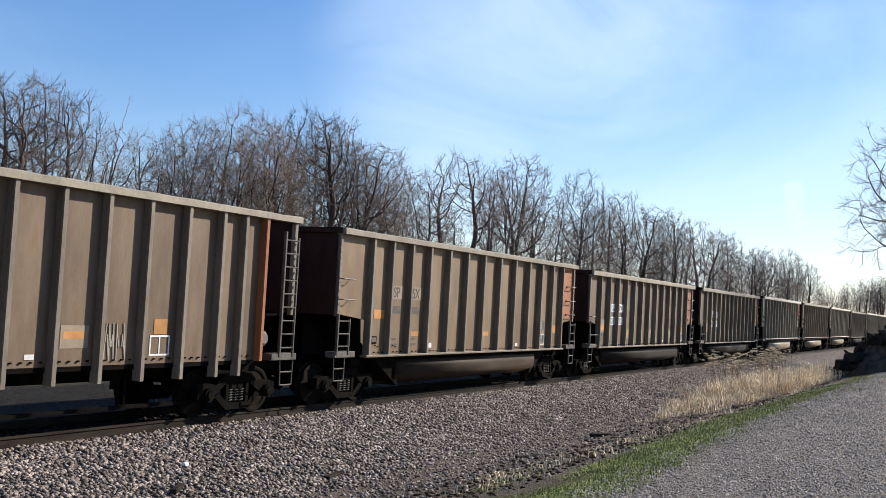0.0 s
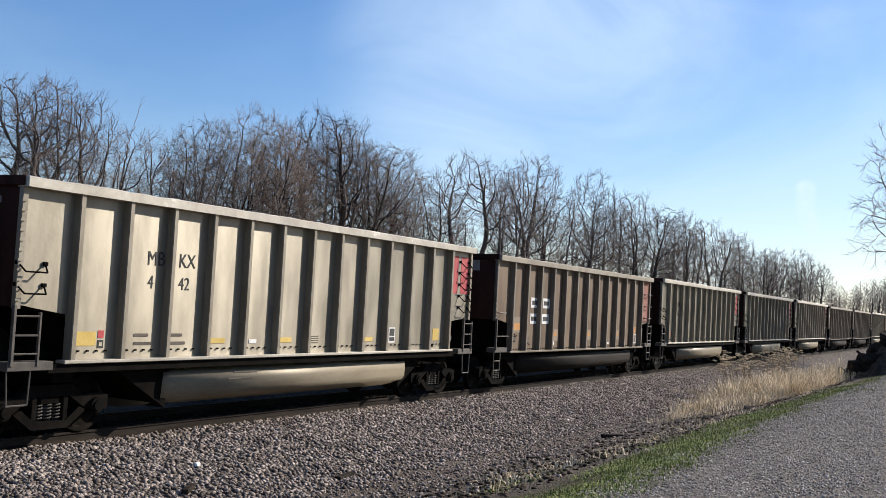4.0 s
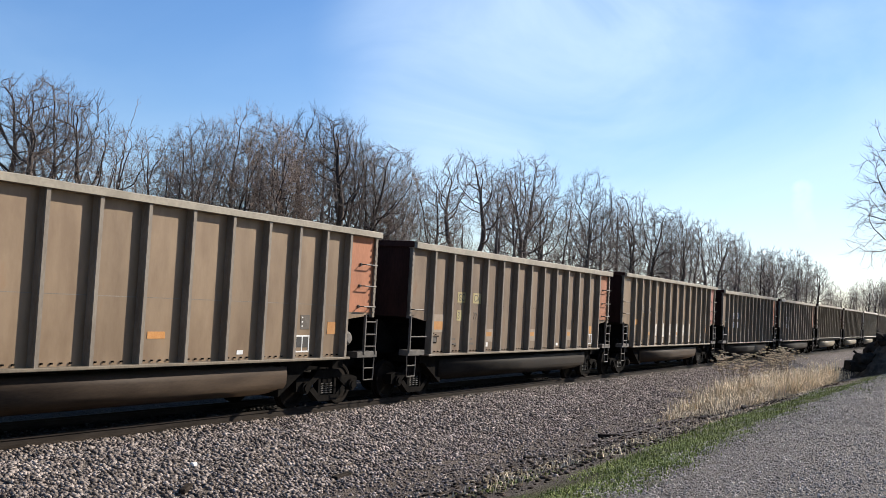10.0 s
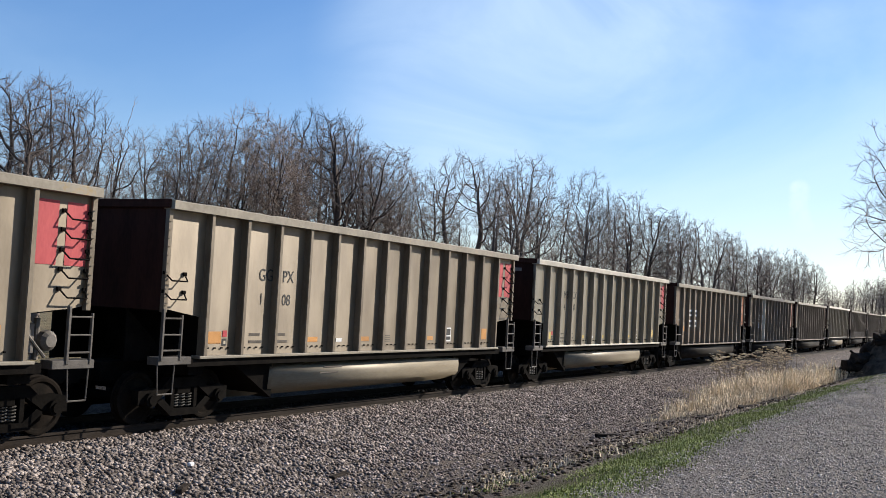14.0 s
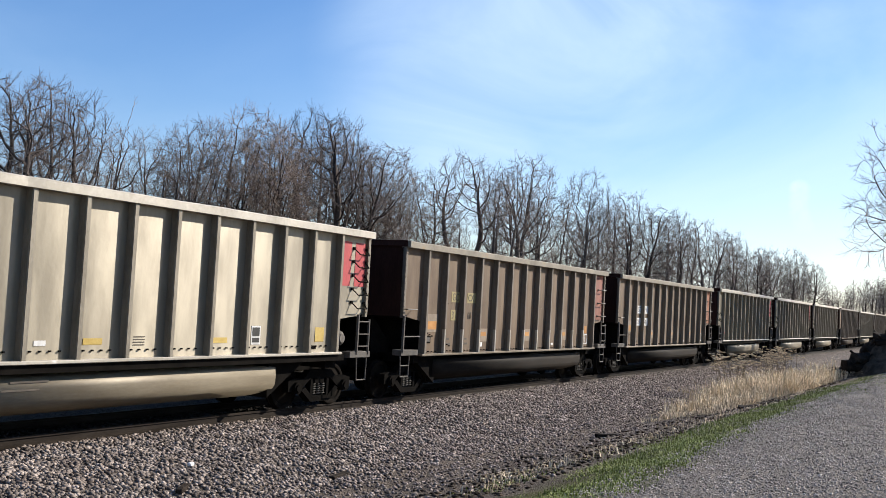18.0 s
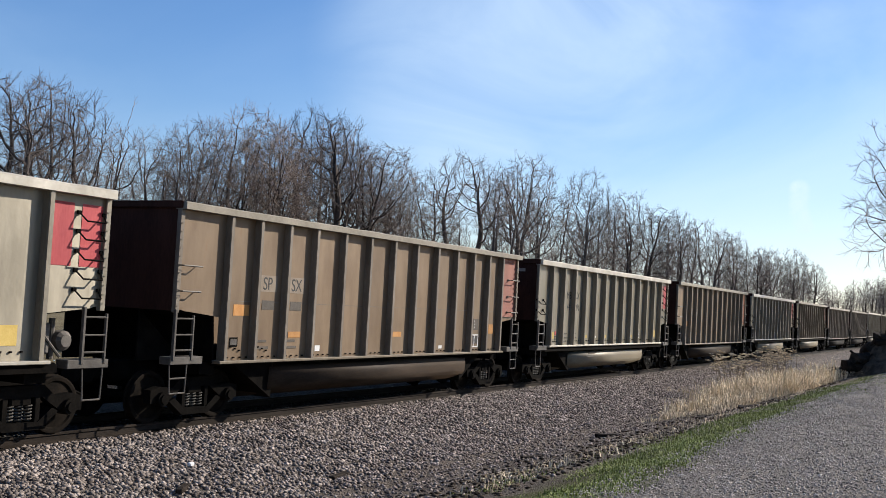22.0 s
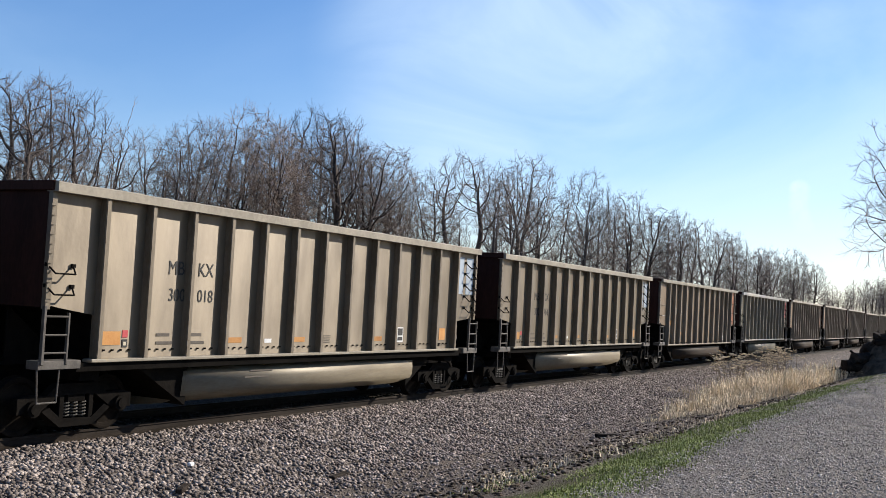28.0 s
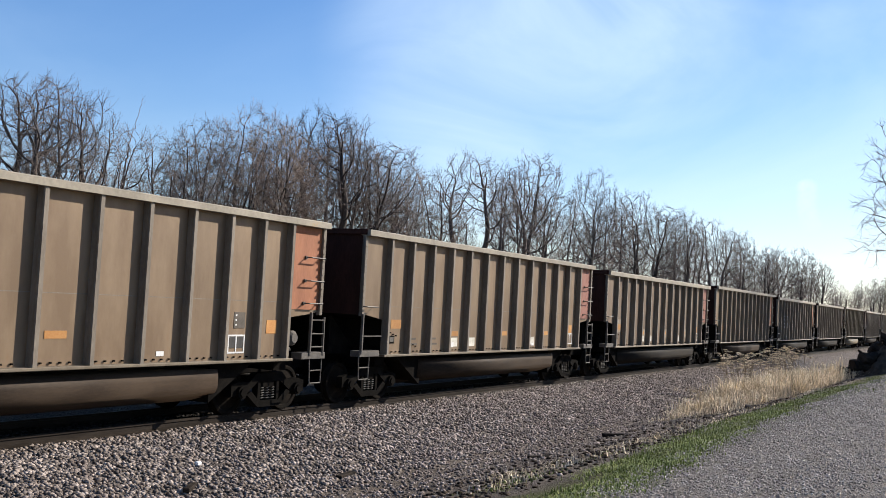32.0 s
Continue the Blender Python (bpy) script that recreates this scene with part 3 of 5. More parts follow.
def shared():
    R = RAILCAR
    R["wheel"], R["frame"], R["spring"], R["coupler"] = wheel_mesh(), sideframe_mesh(), spring_mesh(), coupler_mesh()
    R["axle"] = made(lambda q: rod(q, (0, -0.95, 0.457), (0, 0.95, 0.457), 0.08, 10), "axle", M_BLACK)
    R["bolster"] = made(lambda q: box(q, -0.2, 0.2, -1.1, 1.1, 0.50, 0.72, 0.03), "bolster", M_BLACK)
    R["slope"], R["under"], R["gear"] = slope_mesh(), frame_mesh(), brake_gear_mesh()
    R["sleeve"] = made(lambda q: box(q, -0.012, 0.05, -FACE - 0.012, -FACE + 0.06, 1.13, 1.74, 0.004), "post_sleeve", M_SILVER_BRIGHT)
    # three bolt heads of a repair, stepping down, and the row of rivets half-way up
    R["repair"] = made(lambda q: [box(q, 0.13 * k, 0.13 * k + 0.034, -SHEET - 0.034, -SHEET, -0.035 * k, 0.026 - 0.035 * k) for k in range(3)], "repair_bolt", M_BLACK)
    R["seam"] = made(lambda q: [box(q, x + 0.24 + 0.17 * k, x + 0.262 + 0.17 * k, -SHEET - 0.016, -SHEET, 2.40, 2.416) for x in POSTS[:-1] for k in range(4)], "rivet_seam", M_BROWN_POST)
    R["grab"], R["bar"] = grab_mesh(), straight_grab_mesh()
    R["ladder2"] = ladder_mesh(0.46, (1.35, 1.62, 1.90))
    R["ladder1"] = ladder_mesh(0.80, (1.56,), second=False)
    R["step_tall"], R["step_two"] = stirrup_mesh(0.42, 0.60, (0.60,)), stirrup_mesh(0.44, 0.60, (0.60, 0.86))
    R["platform"] = platform_mesh(M_GREY_STEEL)
    # Added black wedge past each tub end, in place of shade under the car.
    R["tub_fill"] = made(lambda q: prism(q, [(0, 0.34), (1.2, 1.04), (0, 1.04)], -1.30, 1.30), "tub_slope", M_BLACK)
    # Added black plates block the see-through end openings and stand for their shade.
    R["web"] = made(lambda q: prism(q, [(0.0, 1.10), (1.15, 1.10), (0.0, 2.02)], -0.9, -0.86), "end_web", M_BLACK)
    R["far_fill"] = made(lambda q: box(q, 0.0, 1.30, 1.24, 1.28, 1.02, 2.04), "end_web", M_BLACK)
    R["far_fill_r"] = made(lambda q: box(q, -1.30, 0.0, 1.24, 1.28, 1.02, 2.04), "end_web", M_BLACK)
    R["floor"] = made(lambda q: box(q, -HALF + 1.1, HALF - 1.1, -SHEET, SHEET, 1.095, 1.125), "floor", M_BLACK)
    R["open_rail"] = made(lambda q: (box(q, -5.2, 5.2, -0.06, 0.06, 0.30, 0.36), [rod(q, (x, 0, 0.33), (x, 0, 1.1), 0.03, 6) for x in (-3.1, -2.95, 0.4, 0.55, 3.2, 3.35)]), "brake_rigging", M_BLACK)


shared()

STYLES = {
    # body, post, chord, sill, tub, tub ends, steel pattern
    "silver": (M_SILVER, M_SILVER_DARK, M_SILVER_BRIGHT, M_SILVER_BRIGHT, M_TUB_TAN, (-4.0, 4.2), False),
    "tan": (M_TAN, M_TAN_POST, M_CHORD, M_CHORD, M_TUB_TAN, (-4.0, 4.2), False),
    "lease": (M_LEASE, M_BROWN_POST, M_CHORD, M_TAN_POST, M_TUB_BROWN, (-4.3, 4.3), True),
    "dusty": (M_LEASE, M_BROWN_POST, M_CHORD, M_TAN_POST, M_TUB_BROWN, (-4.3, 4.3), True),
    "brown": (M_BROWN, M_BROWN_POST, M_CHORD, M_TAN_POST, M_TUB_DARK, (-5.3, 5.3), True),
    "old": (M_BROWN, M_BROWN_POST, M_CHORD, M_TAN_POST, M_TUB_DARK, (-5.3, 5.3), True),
}
STYLE_MESH = {}


def style_meshes(style):
    if style in STYLE_MESH:
        return STYLE_MESH[style]
    body, post, chord, sill, tub, ends, steel = STYLES[style]
    top, low, edge = HEIGHTS[style]
    posts = {"old": OLD_POSTS, "dusty": DUSTY_POSTS}.get(style, POSTS)
    d = {"posts": posts, "sheets": {}}
    for a, b in zip(posts, posts[1:]):
        w = round(b - a, 3)
        if w not in d["sheets"]:
            d["sheets"][w] = sheet_mesh(w - POST_W, edge - 0.03, low + 0.01, body)
    d["bay_l"] = made(lambda q: end_bay(q, False, low + 0.01, posts[0] + HALF), "end_sheet", body)
    d["bay_r"] = made(lambda q: end_bay(q, True, low + 0.01, HALF - posts[-1] - POST_W), "end_sheet", body)
    d["far"] = made(lambda q: box(q, -HALF, HALF, -0.012, 0.012, 1.9, low + 0.01), "far_side_sheet", body)
    d["far_low"] = made(lambda q: box(q, -HALF + 1.0, HALF - 1.0, -0.012, 0.012, edge - 0.03, 1.9), "far_side_sheet", body)
    d["post"] = post_mesh(post, 0.84 if style == "old" else edge - 0.03, low + 0.01)
    d["chord"] = chord_mesh(chord, low, top)
    d["sill"] = made(lambda q: box(q, posts[0] - 0.12, posts[-1] + 0.22, -0.02, 0.19, edge - 0.055, edge, 0.01), "side_sill", sill)
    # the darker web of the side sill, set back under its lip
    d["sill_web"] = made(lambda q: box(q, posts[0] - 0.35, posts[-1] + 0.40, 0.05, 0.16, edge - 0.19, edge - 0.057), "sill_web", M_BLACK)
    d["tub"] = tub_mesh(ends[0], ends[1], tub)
    d["corner"] = corner_mesh(post, low)
    d["end"], d["cap"] = end_mesh(low + 0.03), cap_mesh(low, top)
    d["bolts"] = bolts_mesh(posts, edge + (0.035 if steel else 0.115))
    STYLE_MESH[style] = d
    return d


def build_truck(parent, x):
    truck = part("truck", None, parent, (x, 0, 0), "grimy cast-steel three-piece truck")
    R = RAILCAR
    for s in (-1, 1):
        f = part("sideframe", R["frame"], truck, (0, s * 1.03, 0), rz=0 if s < 0 else math.pi)
        part("wheel", R["wheel"], truck, (s * 0.89, -0.76, 0))
        part("wheel", R["wheel"], truck, (s * 0.89, 0.76, 0), rz=math.pi)
        part("axle", R["axle"], truck, (s * 0.89, 0, 0))
        part("spring", R["spring"], truck, (s * 0.17, -1.03, 0))
    part("spring", R["spring"], truck, (0, -1.03, 0))
    part("bolster", R["bolster"], truck)


PATCH = {}


def patch(parent, name, x0, x1, z0, z1, material, label="", proud=0.009, y=SHEET):
    """A thin painted or stuck-on marking on the near side; x from the left corner of the body."""
    key = (round(x1 - x0, 3), round(z1 - z0, 3), material.name)
    if key not in PATCH:
        PATCH[key] = made(lambda q: box(q, 0, x1 - x0, -0.002, 0.002, 0, z1 - z0), name, material)
    return part(name, PATCH[key], parent, (x0 - HALF, -y - proud, z0), label)


TEXT = {}


def lettering(parent, text, x, z, height, material, proud=0.0105, squeeze=0.8):
    key = (text, height, material.name, squeeze)
    if key not in TEXT:
        cu = bpy.data.curves.new("lettering", "FONT")
        cu.body, cu.size, cu.extrude = text, height / 0.70, 0.002
        ob = bpy.data.objects.new("lettering", cu)
        scene.collection.objects.link(ob)
        dg = bpy.context.evaluated_depsgraph_get()
        me = bpy.data.meshes.new_from_object(ob.evaluated_get(dg))
        bpy.data.objects.remove(ob)
        for v in me.vertices:
            v.co = (v.co.x * squeeze, v.co.z, v.co.y)
        me.materials.clear()
        me.materials.append(material)
        TEXT[key] = me
    return part("lettering", TEXT[key], parent, (x - HALF, -SHEET - proud, z))


def end_lettering(parent, text, y, z):
    """Small letters on the end plate, read from in front of it."""
    ob = lettering(parent, text, 0, 0, 0.105, M_INK)
    width = max(v.co.x for v in ob.data.vertices)
    ob.rotation_euler = (0, 0, -math.pi / 2)
    ob.location = (-HALF + 0.014, y + width / 2, z)


def blob_mesh(w, h, seed, material):
    """An uneven sprayed patch of paint."""
    r = random.Random(seed)
    bm = bmesh.new()
    k = 22
    ring = []
    for i in range(k):
        t = 2 * math.pi * i / k
        q = r.uniform(0.62, 1.0)
        ring.append(bm.verts.new((w / 2 + w / 2 * q * math.cos(t), 0, h / 2 + h / 2 * q * math.sin(t))))
    bm.faces.new(ring)
    return mesh_of(bm, "sprayed_paint", material)


def scrawl_mesh(w, h, seed, material, loops=4, thick=0.02):
    r = random.Random(seed)
    bm = bmesh.new()
    for j in range(loops):
        x = w * (j + 0.5) / loops
        pts = [(x + r.uniform(-0.5, 0.5) * w / loops, h * u) for u in (0, 0.35, 0.7, 1.0)]
        r.shuffle(pts)
        for (xa, za), (xb, zb) in zip(pts, pts[1:]):
            rod(bm, (xa, 0, za), (xb, 0, zb), thick, 4)
    return mesh_of(bm, "scrawl", material)


def build_car(style, end_paint, tall_red=True):
    """A bathtub coal gondola, its origin on the rail under its middle."""
    R, d = RAILCAR, style_meshes(style)
    steel = STYLES[style][6]
    car = new("coal_gondola")
    posts = SPACING[0] = d["posts"]
    for i, x in enumerate(posts):
        if i + 1 < len(posts):
            part("side_sheet", d["sheets"][round(posts[i + 1] - x, 3)], car, (x + POST_W, -SHEET, 0))
        part("side_post", d["post"], car, (x, 0, 0))
        part("side_post", d["post"], car, (x + POST_W, 0, 0), rz=math.pi)
    part("end_sheet", d["bay_l"], car, (-HALF, -SHEET, 0))
    part("end_sheet", d["bay_r"], car, (HALF, -SHEET, 0))
    part("far_side_sheet", d["far"], car, (0, SHEET, 0))
    part("far_side_sheet", d["far_low"], car, (0, SHEET, 0))
    part("top_chord", d["chord"], car, (0, -FACE + 0.12, 0))
    part("top_chord", d["chord"], car, (0, FACE - 0.12, 0), rz=math.pi)
    part("side_sill", d["sill"], car, (0, -FACE, 0))
    part("side_sill", d["sill"], car, (0, FACE, 0), rz=math.pi)
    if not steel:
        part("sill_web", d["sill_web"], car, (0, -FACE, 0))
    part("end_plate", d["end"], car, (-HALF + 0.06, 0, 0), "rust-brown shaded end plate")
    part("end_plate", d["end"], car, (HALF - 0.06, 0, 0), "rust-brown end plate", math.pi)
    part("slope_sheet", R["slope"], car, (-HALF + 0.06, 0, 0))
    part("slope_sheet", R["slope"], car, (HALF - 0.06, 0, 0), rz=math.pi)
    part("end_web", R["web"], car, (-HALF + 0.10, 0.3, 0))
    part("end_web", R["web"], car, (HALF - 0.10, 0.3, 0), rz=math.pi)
    part("end_web", R["far_fill"], car, (-HALF + 0.10, 0, 0))
    part("end_web", R["far_fill_r"], car, (HALF - 0.10, 0, 0))
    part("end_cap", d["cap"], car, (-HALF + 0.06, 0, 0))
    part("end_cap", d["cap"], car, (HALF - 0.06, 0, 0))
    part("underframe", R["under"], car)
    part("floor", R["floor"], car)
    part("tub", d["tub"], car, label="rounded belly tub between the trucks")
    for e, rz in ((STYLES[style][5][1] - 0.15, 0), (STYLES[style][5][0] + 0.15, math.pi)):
        part("tub_slope", R["tub_fill"], car, (e, 0, 0), rz=rz)
    part("coupler", R["coupler"], car)
    part("coupler", R["coupler"], car, rz=math.pi)
    tagged(part("seam_bolt", d["bolts"], car), kind="stuff")
    if style in ("lease", "dusty"):
        patch(car, "panel_seam", 0.30, 14.20, 2.236, 2.250, M_BROWN_POST, proud=0.004)
    for s in (-1, 1):
        part("corner_post", d["corner"], car, (s * (HALF - 0.05), -SHEET - 0.04, 0), rz=0)
    # near-side hardware at both ends
    part("end_platform", R["platform"], car, (-HALF - 0.10, -FACE + 0.02, 0))
    part("end_platform", R["platform"], car, (HALF + 0.10, FACE - 0.02, 0), rz=math.pi)
    plate = made(lambda q: box(q, -0.75, 0.08, -0.02, 0.24, 1.10, 1.235, 0.008), "end_platform", M_GREY_STEEL) if "plate" not in R else R["plate"]
    R["plate"] = plate
    part("end_platform", plate, car, (HALF, -FACE + 0.02, 0))
    part("end_ladder", R["ladder1"] if steel and style != "dusty" else R["ladder2"], car, (-HALF - 0.06, -FACE + 0.02, 0))
    part("end_ladder", R["ladder2"], car, (HALF - 0.48, -FACE + 0.02, 0))
    step = R["step_two"] if steel else R["step_tall"]
    part("stirrup_step", step, car, (-HALF - 0.10, -FACE + 0.04, 0))
    part("stirrup_step", step, car, (HALF - 0.42, -FACE + 0.04, 0))
    part("brake_gear", R["gear"], car, (HALF - 0.95, -0.95, 0))
    # grab irons, and the painted panel at the right-hand end
    if steel:
        patch(car, "end_panel", 13.41, 14.50, 2.11, HEIGHTS[style][1] - 0.02, end_paint, "faded paint on the end panel", 0.016)
        for z in (3.18, 2.70, 2.24):
            part("grab_iron", R["bar"], car, (HALF - 0.62, -SHEET - 0.03, z))
        for z in (2.83, 2.38) if style == "dusty" else (2.22,):
            part("grab_iron", R["bar"], car, (-HALF + 0.04, -SHEET - 0.03, z))
    else:
        for x0, x1 in ((13.41, 13.86), (14.02, 14.44)):
            patch(car, "end_panel", x0, x1, 2.68, 3.66, end_paint, "painted end panel", 0.016)
        for z in (3.52, 3.23, 2.92, 2.62, 2.32):
            part("grab_iron", R["grab"], car, (HALF - 0.62, -SHEET - 0.03, z))
        for z in (2.68, 2.36):
            part("grab_iron", R["grab"], car, (-HALF + 0.02, -SHEET - 0.03, z))
    for x in (-6.16, 6.16):
        build_truck(car, x)
    return car


# x of the bays from the left corner: bay k begins right of post k
SPACING = [POSTS]


def bay(k):
    return SPACING[0][k - 1] + HALF + POST_W


def markings(car, style, kind, marks):
    """Stencils and reflective patches that every car of a style carries."""
    if style in ("silver", "tan"):
        y = M_YELLOW if style == "silver" and kind != "amber" else M_AMBER
        patch(car, "reflective_patch", 1.22, 1.62, 1.45, 1.67, y)
        patch(car, "placard", 1.66, 1.78, 1.41, 1.54, M_INK)
        patch(car, "placard", 1.69, 1.75, 1.44, 1.50, M_SILVER, proud=0.0125)
        patch(car, "stencil", 1.66, 1.78, 1.57, 1.69, M_RED)
        for k in (4, 6, 9):
            patch(car, "reflective_patch", bay(k) + 0.14, bay(k) + 0.54, 1.46, 1.56, y)
        patch(car, "reflective_patch", bay(12) + 0.30, bay(12) + 0.62, 1.46, 1.76, y)
        patch(car, "stencil", bay(5) + 0.22, bay(5) + 0.44, 1.45, 1.53, M_WHITE)
        for q in range(4):
            patch(car, "stencil", bay(7) + 0.20, bay(7) + 0.46, 1.44 + 0.045 * q, 1.455 + 0.045 * q, M_FADED_INK)
        if marks[3] == "869":
            for x, z, text in ((bay(2) + 0.30, 1.57, "LD"), (bay(3) + 0.06, 1.57, "44600"), (bay(2) + 0.30, 1.43, "LT W"), (bay(3) + 0.10, 1.43, "41800")):
                lettering(car, text, x, z, 0.075, M_FADED_INK, 0.0105, 0.85)
        else:
            for k, (a, b) in enumerate(((0.10, 0.42), (0.10, 0.50))):
                patch(car, "stencil", bay(2) + a + 0.2, bay(2) + b + 0.2, 1.59 - 0.14 * k, 1.64 - 0.14 * k, M_FADED_INK)
                patch(car, "stencil", bay(3) + a, bay(3) + b, 1.59 - 0.14 * k, 1.64 - 0.14 * k, M_FADED_INK)
        patch(car, "inspection_decal", bay(10) + 0.22, bay(10) + 0.50, 1.42, 1.78, M_WHITE)
        patch(car, "inspection_decal", bay(10) + 0.25, bay(10) + 0.47, 1.58, 1.75, M_INK, proud=0.0125)
        patch(car, "inspection_decal", bay(10) + 0.25, bay(10) + 0.47, 1.46, 1.55, M_INK, proud=0.0125)
        patch(car, "air_hose_bracket", bay(12) + 0.12, bay(12) + 0.36, 1.30, 1.38, M_BLACK)
        for x in (-2.2, -2.35):
            patch(car, "stencil", x + HALF, x + HALF + 0.7, 0.78 + 0.12 * (x > -2.3), 0.81 + 0.12 * (x > -2.3), M_FADED_INK, y=1.42, proud=0.006)
    else:
        z = 1.97 if style == "dusty" else 1.73
        patch(car, "reflective_patch", bay(1) + 0.26, bay(1) + 0.72, z, z + 0.21, M_AMBER)
        if kind != "split" and style not in ("lease", "dusty"):
            patch(car, "chalky_patch", bay(1) + 0.22, bay(1) + 0.76, 1.66, 2.12, M_PALE_BOX, proud=0.0075)
        patch(car, "card_holder", bay(1) + 0.20, bay(1) + 0.44, 1.38, 1.56, M_BLACK)
        patch(car, "card_holder", bay(1) + 0.23, bay(1) + 0.41, 1.42, 1.53, M_GREY_STEEL, proud=0.0125)
        tagged(part("repair_bolt", RAILCAR["repair"], car, (bay(1) - HALF + 0.22, 0, 1.62 if style != "dusty" else 1.37)), kind="stuff")
        tagged(part("repair_bolt", RAILCAR["repair"], car, (bay(2) - HALF + 0.16, 0, 1.36)), kind="stuff")
        for k in (3, 7) if style == "dusty" else (4, 7, 10):
            patch(car, "reflective_patch", bay(k) + 0.20, bay(k) + 0.62, 1.55, 1.67, M_AMBER)
            if kind != "split" and style not in ("lease", "dusty"):
                patch(car, "chalky_patch", bay(k) + 0.14, bay(k) + 0.70, 1.40, 1.76, M_PALE_BOX, proud=0.0075)
        patch(car, "reflective_patch", bay(12) + 0.30, bay(12) + 0.62, 1.62, 1.88, M_AMBER)
        patch(car, "stencil", bay(4) + 0.22, bay(4) + 0.40, 1.26, 1.38, M_WHITE)
        bx = bay(11) + 0.15 if kind == "split" else bay(12) + 0.22
        for a, b, c, d in ((0, 0.48, 1.25, 1.28), (0, 0.48, 1.57, 1.60), (0, 0.03, 1.28, 1.57), (0.45, 0.48, 1.28, 1.57), (0.22, 0.25, 1.28, 1.57)):
            patch(car, "consolidated_stencil", bx + a, bx + b, c, d, M_WHITE)
        if kind in ("boxed", "gold"):
            tagged(part("rivet_seam", RAILCAR["seam"], car), kind="stuff")
        if kind == "split":
            for a in (0.04, 0.26):
                patch(car, "consolidated_stencil", bx + a, bx + a + 0.17, 1.35, 1.56, M_INK)
            patch(car, "placard", bx + 0.14, bx + 0.46, 1.72, 2.02, M_FADED_INK)
            for q in range(3):
                patch(car, "stencil", bx + 0.18, bx + 0.22, 1.77 + 0.09 * q, 1.80 + 0.09 * q, M_WHITE, proud=0.0125)
        patch(car, "placard", bay(9) + 0.40, bay(9) + 0.58, 1.24, 1.32, M_WHITE)
    if kind == "split":
        for k in range(5):
            patch(car, "stencil", 0.42, 0.42 + (0.46, 0.40, 0.44, 0.34, 0.42)[k], 3.32 - 0.07 * k, 3.345 - 0.07 * k, M_FADED_INK)
        patch(car, "stencil", bay(2) - 0.01, bay(2) + 0.11, 1.34, 1.52, M_DIRTY_WHITE)
    if style not in ("silver", "tan"):
        for k in (2, 3):
            for q, (p0, p1) in enumerate(((0.12, 0.44), (0.10, 0.50))):
                patch(car, "stencil", bay(k) + p0, bay(k) + p1, 1.46 - 0.13 * q, 1.51 - 0.13 * q, M_FADED_INK)
    a, b, c, d = marks
    if kind == "boxed":          # white boxes with black letters
        for x, z, text in ((2.60, 2.42, a), (3.52, 2.42, b), (2.58, 1.93, c), (3.50, 1.93, d)):
            patch(car, "number_panel", x, x + 0.54, z, z + 0.31, M_WHITE)
            if text:
                lettering(car, text, x + 0.05, z + 0.05, 0.21, M_INK, 0.0125, 0.95 if len(text) == 2 else 0.6)
            else:
                patch(car, "number_bar", x + 0.07, x + 0.46, z + 0.09, z + 0.22, M_INK, proud=0.0125)
    elif kind == "split":        # white boxes for the letters, plain digits below
        for x, text, digits in ((2.41, a, c), (3.33, b, d)):
            patch(car, "number_panel", x, x + 0.52, 2.45, 2.77, M_PALE_BOX)
            lettering(car, text, x + 0.07, 2.49, 0.25, M_INK, 0.0125, 0.85)
            if digits:
                lettering(car, digits, x + 0.07, 2.10, 0.20, M_FADED_INK, 0.0105, 1.0)
            else:
                patch(car, "number_bar", x + 0.07, x + 0.45, 2.10, 2.28, M_FADED_INK)
    elif kind == "gold":         # pale yellow boxes
        for x, z, text in ((2.60, 2.45, a), (3.52, 2.45, b), (2.60, 1.97, c), (3.52, 1.97, d)):
            if text != d:
                patch(car, "number_panel", x, x + (0.5 if len(text) > 1 else 0.3), z, z + 0.28, M_PALE_YELLOW)
            lettering(car, text, x + 0.05, z + 0.05, 0.19, M_FADED_INK, 0.0125, 0.9)
    else:
        ink = M_INK
        zt, zn = (2.79, 2.40) if style == "silver" else (2.66, 2.20)
        if a:
            lettering(car, a, 2.62, zt, 0.24, ink, 0.0105, 0.9)
        if b:
            lettering(car, b, 3.38, zt, 0.24, ink, 0.0105, 0.9)
        if c:
            lettering(car, c, 2.66, zn, 0.22, ink, 0.0105, 0.9)
        if d:
            lettering(car, d, 3.40, zn, 0.22, ink, 0.0105, 0.9)
    if kind in ("boxed",):
        part("end_number_plate", RAILCAR["end_plate_sign"], car, (-HALF + 0.025, -0.62, 3.40), "pale stencilled number plate")
        if a:
            end_lettering(car, a + b, -0.62, 3.56)
            end_lettering(car, c + d, -0.62, 3.43)
    if style == "silver":
        part("end_number_plate", RAILCAR["end_plate_sign_small"], car, (-HALF + 0.025, -0.75, 3.55), "small pale number plate")


M_SIGN = mat("dull_sign", (0.16, 0.14, 0.12), (0.24, 0.21, 0.18), 5, 0.7, 0.0, 0.05, 30)


def sign_mesh(w, h):
    def fn(bm):
        box(bm, -0.006, 0.0, -w / 2, w / 2, 0, h)
    return made(fn, "end_number_plate", M_SIGN)


RAILCAR["end_plate_sign"], RAILCAR["end_plate_sign_small"] = sign_mesh(0.62, 0.30), sign_mesh(0.55, 0.10)

